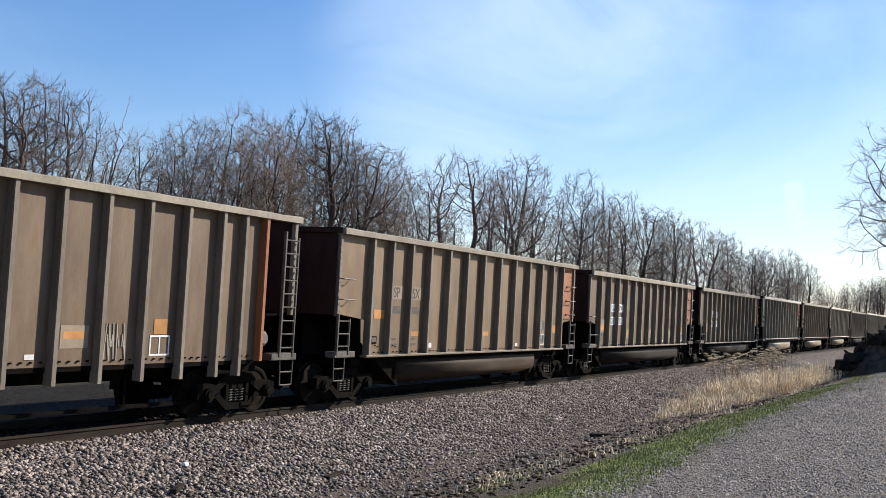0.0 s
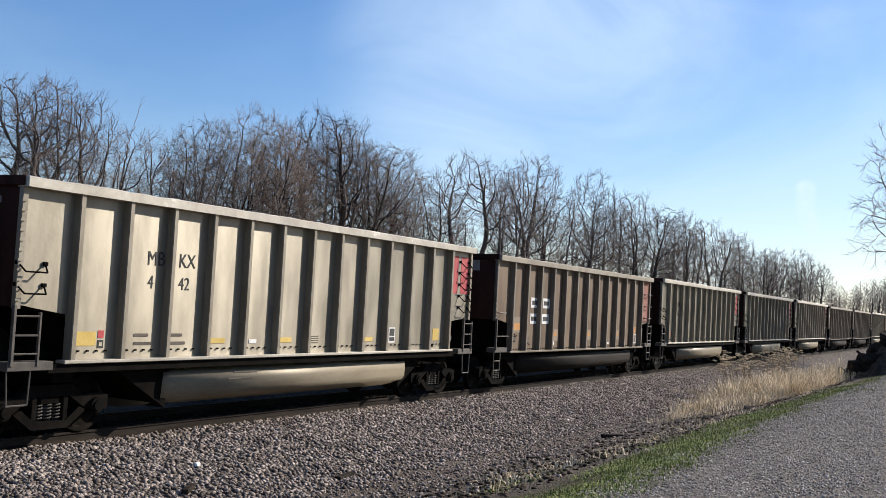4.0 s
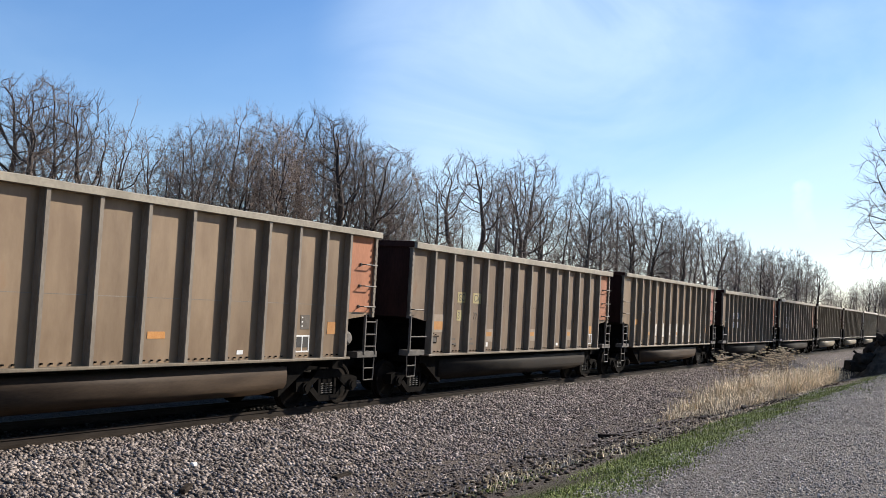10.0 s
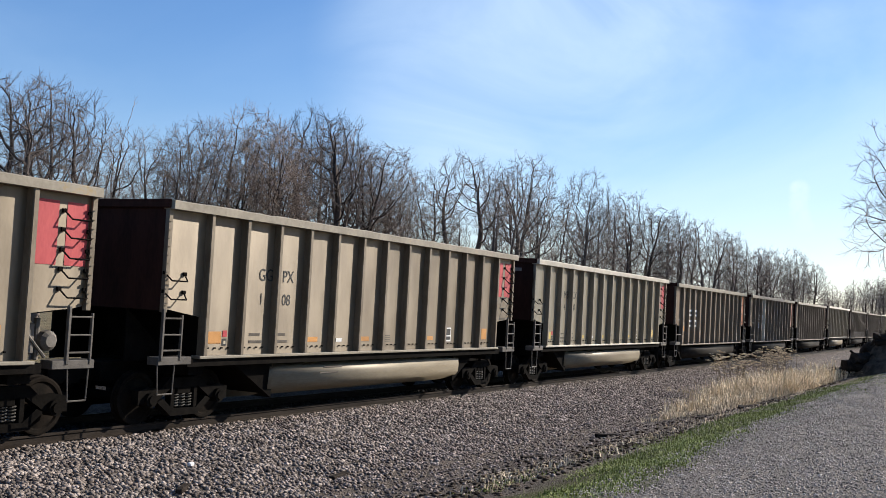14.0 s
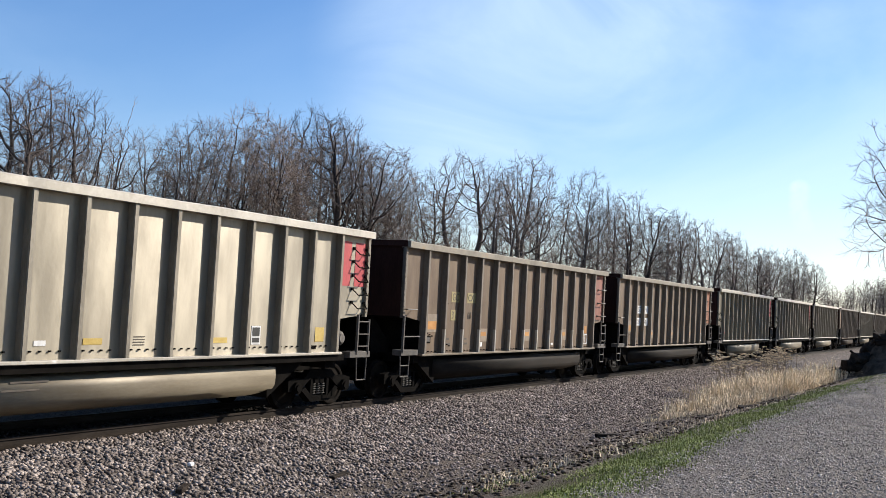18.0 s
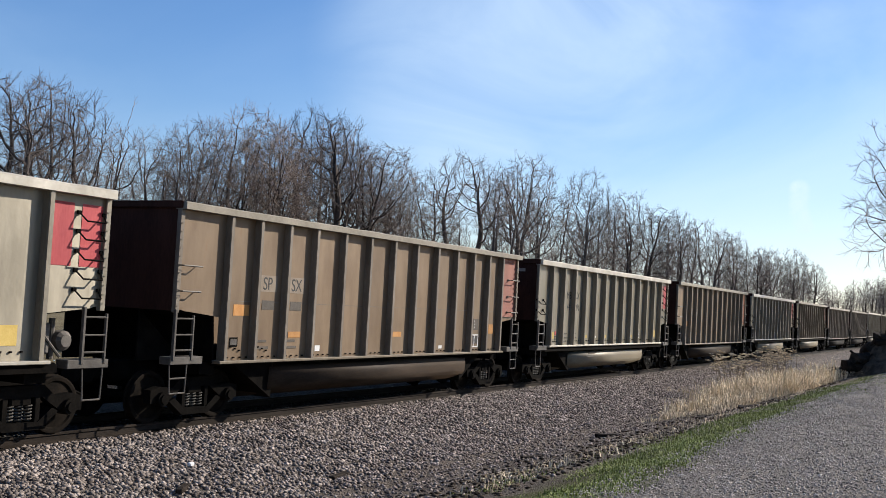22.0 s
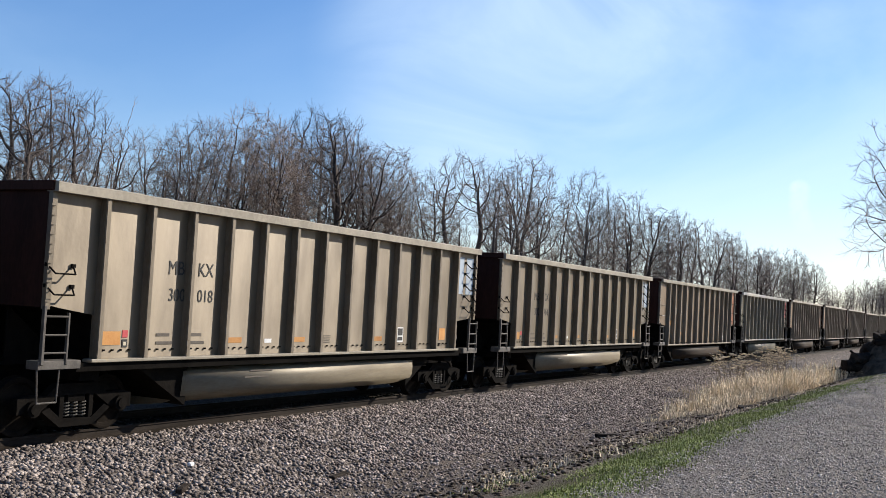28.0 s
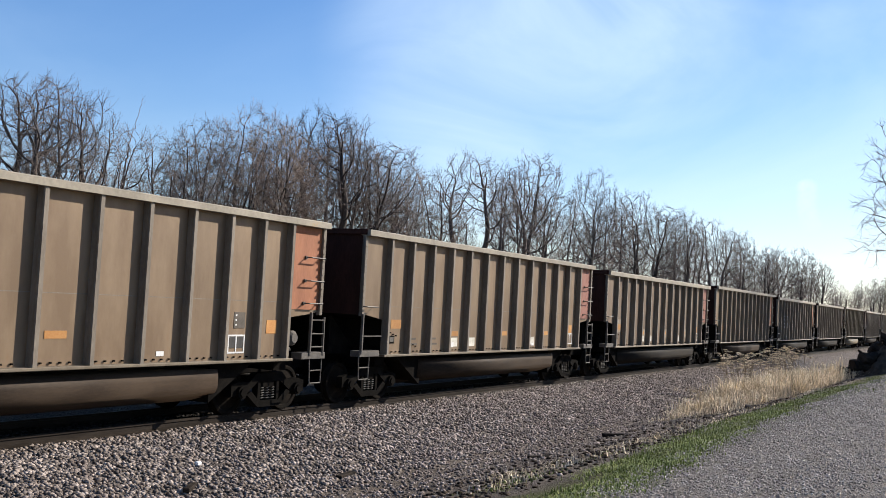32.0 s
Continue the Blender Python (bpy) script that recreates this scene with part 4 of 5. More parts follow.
LABELS = {
    "silver": "ribbed silver aluminium coal gondola with {e} end on the track",
    "tan": "ribbed tan weathered coal gondola with {e} end on the track",
    "dusty": "tan-brown dusty steel coal gondola with {e} end and wide middle bays",
    "lease": "tan-brown dusty coal gondola with {e} end on the track",
    "brown": "rust-brown weathered steel coal gondola with {e} end on the track",
    "old": "older brown steel coal gondola with {e} end, open below its sill",
}
ENDS = {"red": M_RED, "orange": M_ORANGE, "salmon": M_SALMON, "pale blue": M_BLUE}

# the train, car by car: style, end paint, lettering kind, letters and digits left and right of the post
TRAIN = [
    ("old", "orange", "", ("", "", "", "")),
    ("dusty", "orange", "split", ("SP", "SX", "", "")),
    ("brown", "orange", "boxed", ("GG", "PX", "20", "32")),
    ("brown", "orange", "boxed", ("GG", "PX", "20", "17")),
    ("silver", "red", "", ("MB", "KX", "44", "927")),
    ("tan", "red", "", ("C", "FX", "4", "647")),
    ("silver", "red", "", ("MB", "KX", "4", "42")),
    ("brown", "salmon", "boxed", ("", "", "", "")),
    ("silver", "red", "", ("MB", "KX", "45", "097")),
    ("silver", "red", "", ("MB", "KX", "44", "948")),
    ("silver", "red", "", ("MB", "KX", "45", "055")),
    ("brown", "orange", "gold", ("GC", "CX", "3", "57")),
    ("brown", "orange", "boxed", ("GG", "PX", "20", "60")),
    ("silver", "red", "", ("MB", "KX", "45", "035")),
    ("dusty", "orange", "split", ("HE", "QX", "64", "51")),
    ("brown", "orange", "gold", ("GC", "CX", "3", "72")),
    ("dusty", "salmon", "split", ("HE", "QX", "63", "25")),
    ("brown", "orange", "boxed", ("GG", "PX", "20", "13")),
    ("brown", "orange", "boxed", ("GG", "PX", "20", "33")),
    ("tan", "red", "", ("GG", "PX", "10", "12")),
    ("tan", "red", "", ("GG", "PX", "1", "08")),
    ("silver", "red", "", ("MB", "KX", "4", "98")),
    ("brown", "orange", "boxed", ("", "", "", "")),
    ("brown", "salmon", "boxed", ("GG", "PX", "20", "4")),
    ("brown", "orange", "gold", ("GC", "CX", "3", "58")),
    ("silver", "red", "", ("MB", "KX", "44", "871")),
    ("brown", "salmon", "gold", ("GC", "CX", "3", "60")),
    ("brown", "orange", "boxed", ("GG", "PX", "20", "76")),
    ("silver", "red", "", ("MB", "KX", "44", "869")),
    ("silver", "red", "", ("MB", "KX", "44", "714")),
    ("silver", "red", "", ("MB", "KX", "44", "969")),
    ("dusty", "salmon", "split", ("SP", "SX", "", "")),
    ("silver", "red", "", ("MB", "KX", "44", "891")),
    ("dusty", "orange", "split", ("SP", "SX", "66", "56")),
    ("silver", "red", "", ("MB", "KX", "44", "916")),
    ("tan", "red", "", ("C", "FX", "4", "544")),
    ("brown", "orange", "boxed", ("GG", "PX", "20", "20")),
    ("brown", "orange", "boxed", ("", "", "", "")),
    ("silver", "red", "amber", ("", "", "", "")),
    ("tan", "pale blue", "", ("MB", "KX", "300", "018")),
    ("tan", "pale blue", "", ("MB", "KX", "300", "964")),
    ("dusty", "orange", "split", ("SP", "SX", "65", "02")),
    ("silver", "red", "", ("MB", "KX", "44", "735")),
    ("dusty", "orange", "split", ("SP", "SX", "67", "74")),
    ("dusty", "orange", "split", ("SP", "SX", "12", "12")),
    ("lease", "salmon", "", ("", "", "", "")),
    ("brown", "salmon", "", ("", "", "", "")),
    ("lease", "orange", "", ("", "", "", "")),
    ("brown", "orange", "boxed", ("", "", "", "")),
    ("brown", "salmon", "", ("", "", "", "")),
    ("tan", "red", "", ("", "", "", "")),
    ("brown", "orange", "", ("", "", "", "")),
    ("brown", "orange", "boxed", ("", "", "", "")),
    ("lease", "salmon", "", ("", "", "", "")),
]
CARS = []


def spray_mesh(w, h, seed, material, strokes=7, wide=0.035):
    """Looping strokes of a spray can, one over another."""
    r = random.Random(seed)
    bm = bmesh.new()
    for j in range(strokes):
        cx, cz = w * r.uniform(0.25, 0.75), h * r.uniform(0.25, 0.75)
        rx, rz, t0 = w * r.uniform(0.15, 0.30), h * r.uniform(0.15, 0.32), r.uniform(0, 6.3)
        turn, drift = r.uniform(3.0, 6.0), r.uniform(-0.2, 0.2) * h
        pts = [Vector((cx + rx * math.cos(t0 + turn * i / 13), -0.0004 * j, cz + rz * math.sin(t0 + turn * i / 13) + drift * (i / 13 - 0.5))) for i in range(14)]
        edge = []
        for i, p in enumerate(pts):
            d = (pts[min(i + 1, 13)] - pts[max(i - 1, 0)]).normalized()
            q = Vector((d.z, 0, -d.x)) * wide * r.uniform(0.8, 1.2)
            edge.append((bm.verts.new(p + q), bm.verts.new(p - q)))
        for a, b in zip(edge, edge[1:]):
            bm.faces.new((a[0], b[0], b[1], a[1]))
    return mesh_of(bm, "sprayed_paint", material)


def sprayed(car, items, material=None, strokes=9, wide=0.028):
    for x, z, w, h, seed in items:
        part("sprayed_paint", spray_mesh(w, h, seed, material or M_WHITE, strokes, wide), car, (x - HALF, -SHEET - 0.0095, z), "white sprayed paint")


def build_train():
    for i, (style, end, kind, marks) in enumerate(TRAIN):
        n = i - 1
        car = build_car(style, ENDS[end])
        tagged(car, LABELS[style].format(e=end), "railway wagon", "coal gondolas of the train")
        if n == -1:
            # the older car that runs first: open below its sill, its posts carried down past it
            for o in list(car.children):
                if o.name.startswith(("tub", "side_sill")):
                    bpy.data.objects.remove(o)
                elif o.name.startswith("side_post") and abs(o.location.x - OLD_POSTS[-1]) < 0.01 and abs(o.rotation_euler.z) < 0.1:
                    o.data = post_mesh(M_ORANGE, 1.10, 3.89)
                elif o.location.x > 6 and o.location.y < -1 and o.name.split(".")[0] in ("end_sheet", "end_panel", "grab_iron", "end_ladder"):
                    bpy.data.objects.remove(o)
            part("end_ladder", ladder_mesh(0.44, [1.35 + 0.27 * k for k in range(9)], 1.17, 3.68), car, (HALF - 0.50, -FACE + 0.02, 0))
            part("brake_rigging", RAILCAR["open_rail"], car, (0, -0.9, 0))
            part("scrawl", scrawl_mesh(0.55, 0.60, 5, M_DIRTY_WHITE, 5, 0.012), car, (9.48 - HALF, -SHEET - 0.012, 1.2), "white chalk scrawl")
        markings(car, style, kind, marks)
        if n == 10:
            sprayed(car, [(0.35, 2.85, 0.50, 0.42, 61), (bay(1) + 0.15, 1.9, 0.55, 0.3, 62)])
            sprayed(car, [(bay(k), 1.75, 0.72, 0.42, 70 + k) for k in (2, 3, 4)] + [(bay(k), 1.25, 0.72, 0.36, 80 + k) for k in (2, 10, 11, 12)])
            sprayed(car, [(bay(k), 1.30, 0.72, 0.75, 90 + k) for k in (5, 7)] + [(bay(k), 1.66, 0.72, 0.45, 90 + k) for k in (10, 11, 12)], None, 11, 0.034)
            sprayed(car, [(bay(k), 1.25, 0.72, 1.0, 100 + k) for k in (6, 8, 9)] + [(bay(7), 1.75, 0.72, 0.55, 110)], None, 14, 0.042)
        if n == 11:
            sprayed(car, [(bay(k) + 0.08, 1.22, 0.6, 0.48, 30 + k) for k in (5, 7, 8, 9)])
        if n == 15:
            for k in (4, 5, 6, 7, 8, 9):
                patch(car, "chalky_patch", bay(k) - 0.02, bay(k) + 0.62 + 0.03 * (k % 3), 1.52 - 0.05 * (k % 2), 2.02 + 0.03 * (k % 2), M_CHALK, "scrubbed white paint", proud=0.0068)
                patch(car, "chalky_patch", bay(k), bay(k) + 0.62, 1.22, 1.47 - 0.05 * (k % 2), M_DIRTY_WHITE, "dull white paint", proud=0.0066)
        if n == 22:
            part("sprayed_paint", blob_mesh(0.56, 0.62, 51, M_WHITE), car, (bay(5) - HALF + 0.06, -SHEET - 0.0095, 1.20), "white sprayed patch")
            for k in (6, 8):
                part("sprayed_paint", blob_mesh(0.30, 0.80, 50 + k, M_DIRTY_WHITE), car, (bay(k) - HALF + 0.12, -SHEET - 0.0095, 1.58), "thin white sprayed oval")
            for o in car.children:
                if o.name.startswith("side_post") and abs(o.location.x - POSTS[3]) < 0.01 and abs(o.rotation_euler.z) < 0.1:
                    o.data = post_mesh(M_CHALK, 1.10, 3.725)
                    tagged(o, "whitened side post")
        if n == 25:
            for x in POSTS[1:12]:
                part("post_sleeve", RAILCAR["sleeve"], car, (x, 0, 0), "pale metal repair strip")
        if n in (44, 45):
            for k in (4, 5, 9):
                patch(car, "chalky_patch", bay(k) + 0.10, bay(k) + 0.60, 1.27, 1.50, M_CHALK, proud=0.0085)
        if n == 33:
            part("scrawl", scrawl_mesh(0.70, 0.80, 9, M_INK, 8, 0.013), car, (bay(5) - HALF + 0.02, -SHEET - 0.012, 1.35), "dark scrawl")
        if n == 42:
            part("scrawl", scrawl_mesh(0.55, 0.40, 11, M_WHITE, 5, 0.014), car, (bay(9) - HALF + 0.15, -SHEET - 0.012, 1.45), "white chalk scrawl")
        CARS.append((n, car))


build_train()


# ================= trees =================
def shoots(blobs, stems, points, seed, rise=0.12, step=0.017, reach=0.26, stop=0.024):
    """A bare tree one metre high: branches grow from the stems towards points spread through the blobs of the crown, and use them up.
    Returns the joints, the joint that each one grew from, and its radius."""
    rng = np.random.default_rng(seed)
    pull = []
    size = np.array([b[3] * b[3] * b[4] for b in blobs])
    for (cx, cy, cz, r, rz), share in zip(blobs, size / size.sum()):
        v = rng.normal(size=(int(points * share) + 1, 3))
        v *= (rng.random((len(v), 1)) ** 0.42) / np.linalg.norm(v, axis=1, keepdims=True)
        pull.append(v * (r, r, rz) + (cx, cy, cz))
    pull = np.concatenate(pull)
    at, parent = [], []
    for line in stems:
        line = [np.array(p, float) for p in line]
        last = -1
        for a, b in zip(line, line[1:]):
            k = max(1, int(np.linalg.norm(b - a) / step))
            for q in range(k):
                at.append(a + (b - a) * q / k + rng.normal(0, 0.0022, 3))
                parent.append(last)
                last = len(at) - 1
    near_d, near_i = np.full(len(pull), 9.0), np.zeros(len(pull), int)
    fresh, grown = 0, {}
    for _ in range(110):
        block = np.array(at[fresh:])
        if not len(block) or not len(pull):
            break
        d = np.linalg.norm(pull[:, None, :] - block[None], axis=2)
        j = d.argmin(1)
        dj = d[np.arange(len(pull)), j]
        better = dj < near_d
        near_d[better], near_i[better] = dj[better], j[better] + fresh
        alive = near_d > stop
        pull, near_d, near_i = pull[alive], near_d[alive], near_i[alive]
        fresh = len(at)
        use = near_d < reach
        for i in np.unique(near_i[use]):
            mine = pull[use & (near_i == i)] - at[i]
            way = (mine / np.linalg.norm(mine, axis=1, keepdims=True)).sum(0)
            come = at[i] - at[parent[i]] if parent[i] >= 0 else np.array((0, 0, step))
            way = way / (np.linalg.norm(way) + 1e-6) + come / (np.linalg.norm(come) + 1e-6) * 0.62 + np.array((0, 0, rise)) + rng.normal(0, 0.10, 3)
            new_at = at[i] + step * way / np.linalg.norm(way)
            if any(np.linalg.norm(new_at - at[c]) < 0.5 * step for c in grown.get(i, ())):
                continue
            grown.setdefault(i, []).append(len(at))
            at.append(new_at)
            parent.append(int(i))
    at, parent = np.array(at), np.array(parent)
    load = np.zeros(len(at))
    kids = np.bincount(parent[parent >= 0], minlength=len(at))
    load[kids == 0] = 1.0
    for i in range(len(at) - 1, -1, -1):
        if parent[i] >= 0:
            load[parent[i]] += load[i]
    return at, parent, load ** 0.54, kids


def prisms(a, b, ra, rb, sides):
    """Tapering prisms from the points a to the points b; vertices and quads."""
    d = b - a
    d = d / (np.linalg.norm(d, axis=1, keepdims=True) + 1e-9)
    u = np.cross(d, np.where(np.abs(d[:, 2:3]) > 0.8, np.array([[0.3, 0.9, 0.2]]), np.array([[0, 0, 1.0]])))
    u = u / (np.linalg.norm(u, axis=1, keepdims=True) + 1e-9)
    w = np.cross(d, u)
    t = 2 * math.pi * np.arange(sides) / sides
    ring = np.cos(t)[None, :, None] * u[:, None, :] + np.sin(t)[None, :, None] * w[:, None, :]
    v = np.concatenate([a[:, None] + ring * ra[:, None, None], b[:, None] + ring * rb[:, None, None]], 1)
    k = np.arange(sides)
    quad = np.stack([k, (k + 1) % sides, (k + 1) % sides + sides, k + sides], 1)
    f = quad[None] + 2 * sides * np.arange(len(a))[:, None, None]
    return v.reshape(-1, 3), f.reshape(-1, 4)


def mesh_from(vf, name, material):
    v, f = vf
    me = bpy.data.meshes.new(name)
    me.vertices.add(len(v))
    me.vertices.foreach_set("co", v.reshape(-1))
    me.loops.add(len(f) * 4)
    me.polygons.add(len(f))
    me.loops.foreach_set("vertex_index", f.reshape(-1))
    me.polygons.foreach_set("loop_start", np.arange(len(f)) * 4)
    me.polygons.foreach_set("loop_total", np.full(len(f), 4))
    me.polygons.foreach_set("use_smooth", np.ones(len(f), bool))
    me.update(calc_edges=True)
    me.materials.append(material)
    return me


def grow_tree(seed, blobs, stems, points, girth, twigs, length, rise=0.12, tip=0.00052):
    """Trunk with limbs, and crown of branches and twigs, as two sets of vertices and faces, one metre high."""
    at, parent, thick, kids = shoots(blobs, stems, points, seed, rise)
    rng = np.random.default_rng(seed + 1)
    rad = np.maximum(thick * girth / thick.max(), tip * 1.25)
    has = parent >= 0
    a, b, ra, rb = at[parent[has]], at[has], rad[parent[has]], rad[has]
    ra = np.minimum(ra, rb * 1.9)
    big = rb > 0.0018
    wood = prisms(a[big], b[big], ra[big], rb[big], 5)
    thin = [prisms(a[~big], b[~big], ra[~big], rb[~big], 3)]
    # twigs, each in two bent lengths with a side shoot, along the thin branches and at their ends
    host = np.flatnonzero(has & (rad < 0.0018))
    host = np.concatenate([rng.choice(host, int(len(host) * twigs))] + [np.flatnonzero(has & (kids == 0))] * 3)
    along = at[host] - at[parent[host]]
    along = along / (np.linalg.norm(along, axis=1, keepdims=True) + 1e-9)
    way = along * 0.9 + rng.normal(0, 0.42, along.shape) + (0, 0, 0.12)
    way = way / np.linalg.norm(way, axis=1, keepdims=True)
    size = length * rng.uniform(0.5, 1.3, (len(host), 1))
    p0 = at[host]
    p1 = p0 + way * size * 0.5
    bend = way + rng.normal(0, 0.25, way.shape) + (0, 0, 0.20)
    p2 = p1 + bend / np.linalg.norm(bend, axis=1, keepdims=True) * size * 0.5
    side = way + rng.normal(0, 0.55, way.shape)
    p3 = p1 + side / np.linalg.norm(side, axis=1, keepdims=True) * size * 0.4
    r = np.full(len(host), tip)
    thin += [prisms(p0, p1, r * 1.4, r, 3), prisms(p1, p2, r, r * 0.6, 3), prisms(p1, p3, r * 0.9, r * 0.5, 3)]
    base, vs, fs = 0, [], []
    for v, f in thin:
        vs.append(v)
        fs.append(f + base)
        base += len(v)
    crown = (np.concatenate(vs), np.concatenate(fs))
    top = crown[0][:, 2].max()
    return (wood[0] / top, wood[1]), (crown[0] / top, crown[1])


KINDS = []
S1 = [[(0, 0, -0.02), (0.012, 0, 0.18), (-0.008, 0.01, 0.36), (0.006, 0, 0.50)]]
S2 = [[(0, 0, -0.02), (0.0, 0, 0.14), (0.045, 0.01, 0.34), (0.07, 0.02, 0.50)], [(0.0, 0, 0.14), (-0.05, -0.02, 0.36), (-0.075, -0.02, 0.52)]]
S3 = [[(0, 0, -0.02), (0.03, 0.0, 0.22), (0.08, 0.02, 0.46)], [(-0.02, 0.01, -0.02), (-0.05, 0.02, 0.24), (-0.06, 0.0, 0.50)], [(0, -0.03, -0.02), (0.01, -0.07, 0.30), (0.0, -0.10, 0.50)]]
S_LEAN = [[(0, 0, -0.02), (-0.10, 0, 0.22), (-0.21, 0.01, 0.44), (-0.29, 0.0, 0.62)], [(-0.10, 0, 0.22), (-0.06, 0.02, 0.40), (-0.09, 0.03, 0.56)]]
S_SNAG = [[(0, 0, -0.02), (-0.012, 0, 0.3), (0.01, 0.01, 0.6), (0.035, 0, 0.82), (0.09, 0.0, 1.0)]]
S_LOW = [[(0.03 * math.cos(a), 0.03 * math.sin(a), -0.02), (0.16 * math.cos(a), 0.16 * math.sin(a), 0.30)] for a in (0.3, 1.6, 2.9, 4.2, 5.4)]
S_WIDE = [[(0, 0, -0.02), (0.0, 0.01, 0.22), (0.06, 0.0, 0.38)], [(0, 0.01, 0.22), (-0.10, 0.03, 0.40)], [(0, 0.01, 0.22), (0.02, 0.12, 0.40)]]


def build_kinds():
    # crown blobs (x, y, z, radius, half height), stems, growing points, girth, twigs a joint, twig length, bark of the twigs, rise
    spec = [
        ([(0, 0, 0.68, 0.17, 0.31), (0.10, 0.03, 0.58, 0.12, 0.20), (-0.11, 0, 0.56, 0.11, 0.18)], S1, 760, 0.0130, 1.8, 0.054, M_TWIG, 0.06),
        ([(0.07, 0, 0.71, 0.14, 0.28), (-0.10, 0, 0.67, 0.13, 0.29), (0.0, 0.07, 0.52, 0.14, 0.2)], S2, 780, 0.0138, 1.8, 0.052, M_TWIG, 0.06),
        ([(0.08, 0, 0.73, 0.16, 0.26), (-0.13, 0.02, 0.64, 0.14, 0.27), (0.14, -0.05, 0.50, 0.11, 0.16)], S2, 800, 0.0142, 1.8, 0.054, M_TWIG, 0.03),
        ([(0.10, 0, 0.68, 0.12, 0.30), (-0.08, 0, 0.73, 0.12, 0.26), (0, -0.12, 0.60, 0.12, 0.26)], S3, 800, 0.0125, 1.8, 0.052, M_TWIG, 0.08),
        # dense round crown
        ([(0, 0, 0.68, 0.22, 0.31), (0.14, 0.02, 0.60, 0.14, 0.24), (-0.14, 0, 0.60, 0.14, 0.24)], S2, 1350, 0.0138, 1.6, 0.052, M_TWIG_RED, 0.04),
        # open crown on long limbs
        ([(0.03, 0, 0.82, 0.15, 0.18), (-0.15, 0.02, 0.72, 0.11, 0.22), (0.16, 0, 0.68, 0.11, 0.22)], S2, 500, 0.0140, 1.7, 0.058, M_TWIG, 0.04),
        # slender trees inside the wood
        ([(0, 0, 0.64, 0.11, 0.36)], S1, 330, 0.0100, 1.1, 0.055, M_TWIG_PALE, 0.2),
        ([(0.04, 0, 0.66, 0.10, 0.33), (-0.06, 0, 0.56, 0.09, 0.28)], S2, 340, 0.0100, 1.1, 0.055, M_TWIG_PALE, 0.2),
        ([(0, 0, 0.60, 0.14, 0.38)], S3, 380, 0.0090, 1.1, 0.055, M_TWIG_PALE, 0.18),
        # thicket
        ([(0, 0, 0.50, 0.42, 0.45)], S_LOW, 420, 0.0080, 2.4, 0.15, M_TWIG_RED, 0.2),
        # leaning tree, whip-thin snag, wide roadside tree
        ([(-0.30, 0, 0.78, 0.13, 0.20), (-0.10, 0, 0.66, 0.11, 0.22), (-0.22, 0.03, 0.60, 0.10, 0.16)], S_LEAN, 560, 0.0140, 1.3, 0.065, M_TWIG, 0.10),
        ([(0.02, 0, 0.70, 0.06, 0.22)], S_SNAG, 22, 0.0050, 0.2, 0.04, M_TWIG, 0.2),
        ([(0, 0, 0.64, 0.36, 0.30), (-0.05, 0.20, 0.50, 0.24, 0.20), (0.0, 0.18, 0.74, 0.24, 0.20)], S_WIDE, 720, 0.0140, 1.3, 0.062, M_TWIG, 0.04),
    ]
    for i, (blobs, stems, points, girth, twigs, length, m, rise) in enumerate(spec):
        wood, crown = grow_tree(31 + i, blobs, stems, points, girth, twigs, length, rise, 0.0016 if i == 9 else 0.00046)
        KINDS.append((1.0, mesh_from(wood, "trunk", M_BARK), mesh_from(crown, "crown", m)))


build_kinds()


def plant(kind, x, y, height, turn, label, category="tree", group="bare trees behind the track", name="bare_tree"):
    h, wood, crown = KINDS[kind]
    t = new(name)
    k = height / h
    t.matrix_world = Matrix.Translation((x, y, ground_z(y))) @ pose(0, 0, 0, 0, 0, turn) @ Matrix.Diagonal((k, k, k, 1))
    part("trunk" if name != "shrub" else "stems", wood, t)
    part("crown" if name != "shrub" else "twigs", crown, t)
    tagged(t, label, category, group)


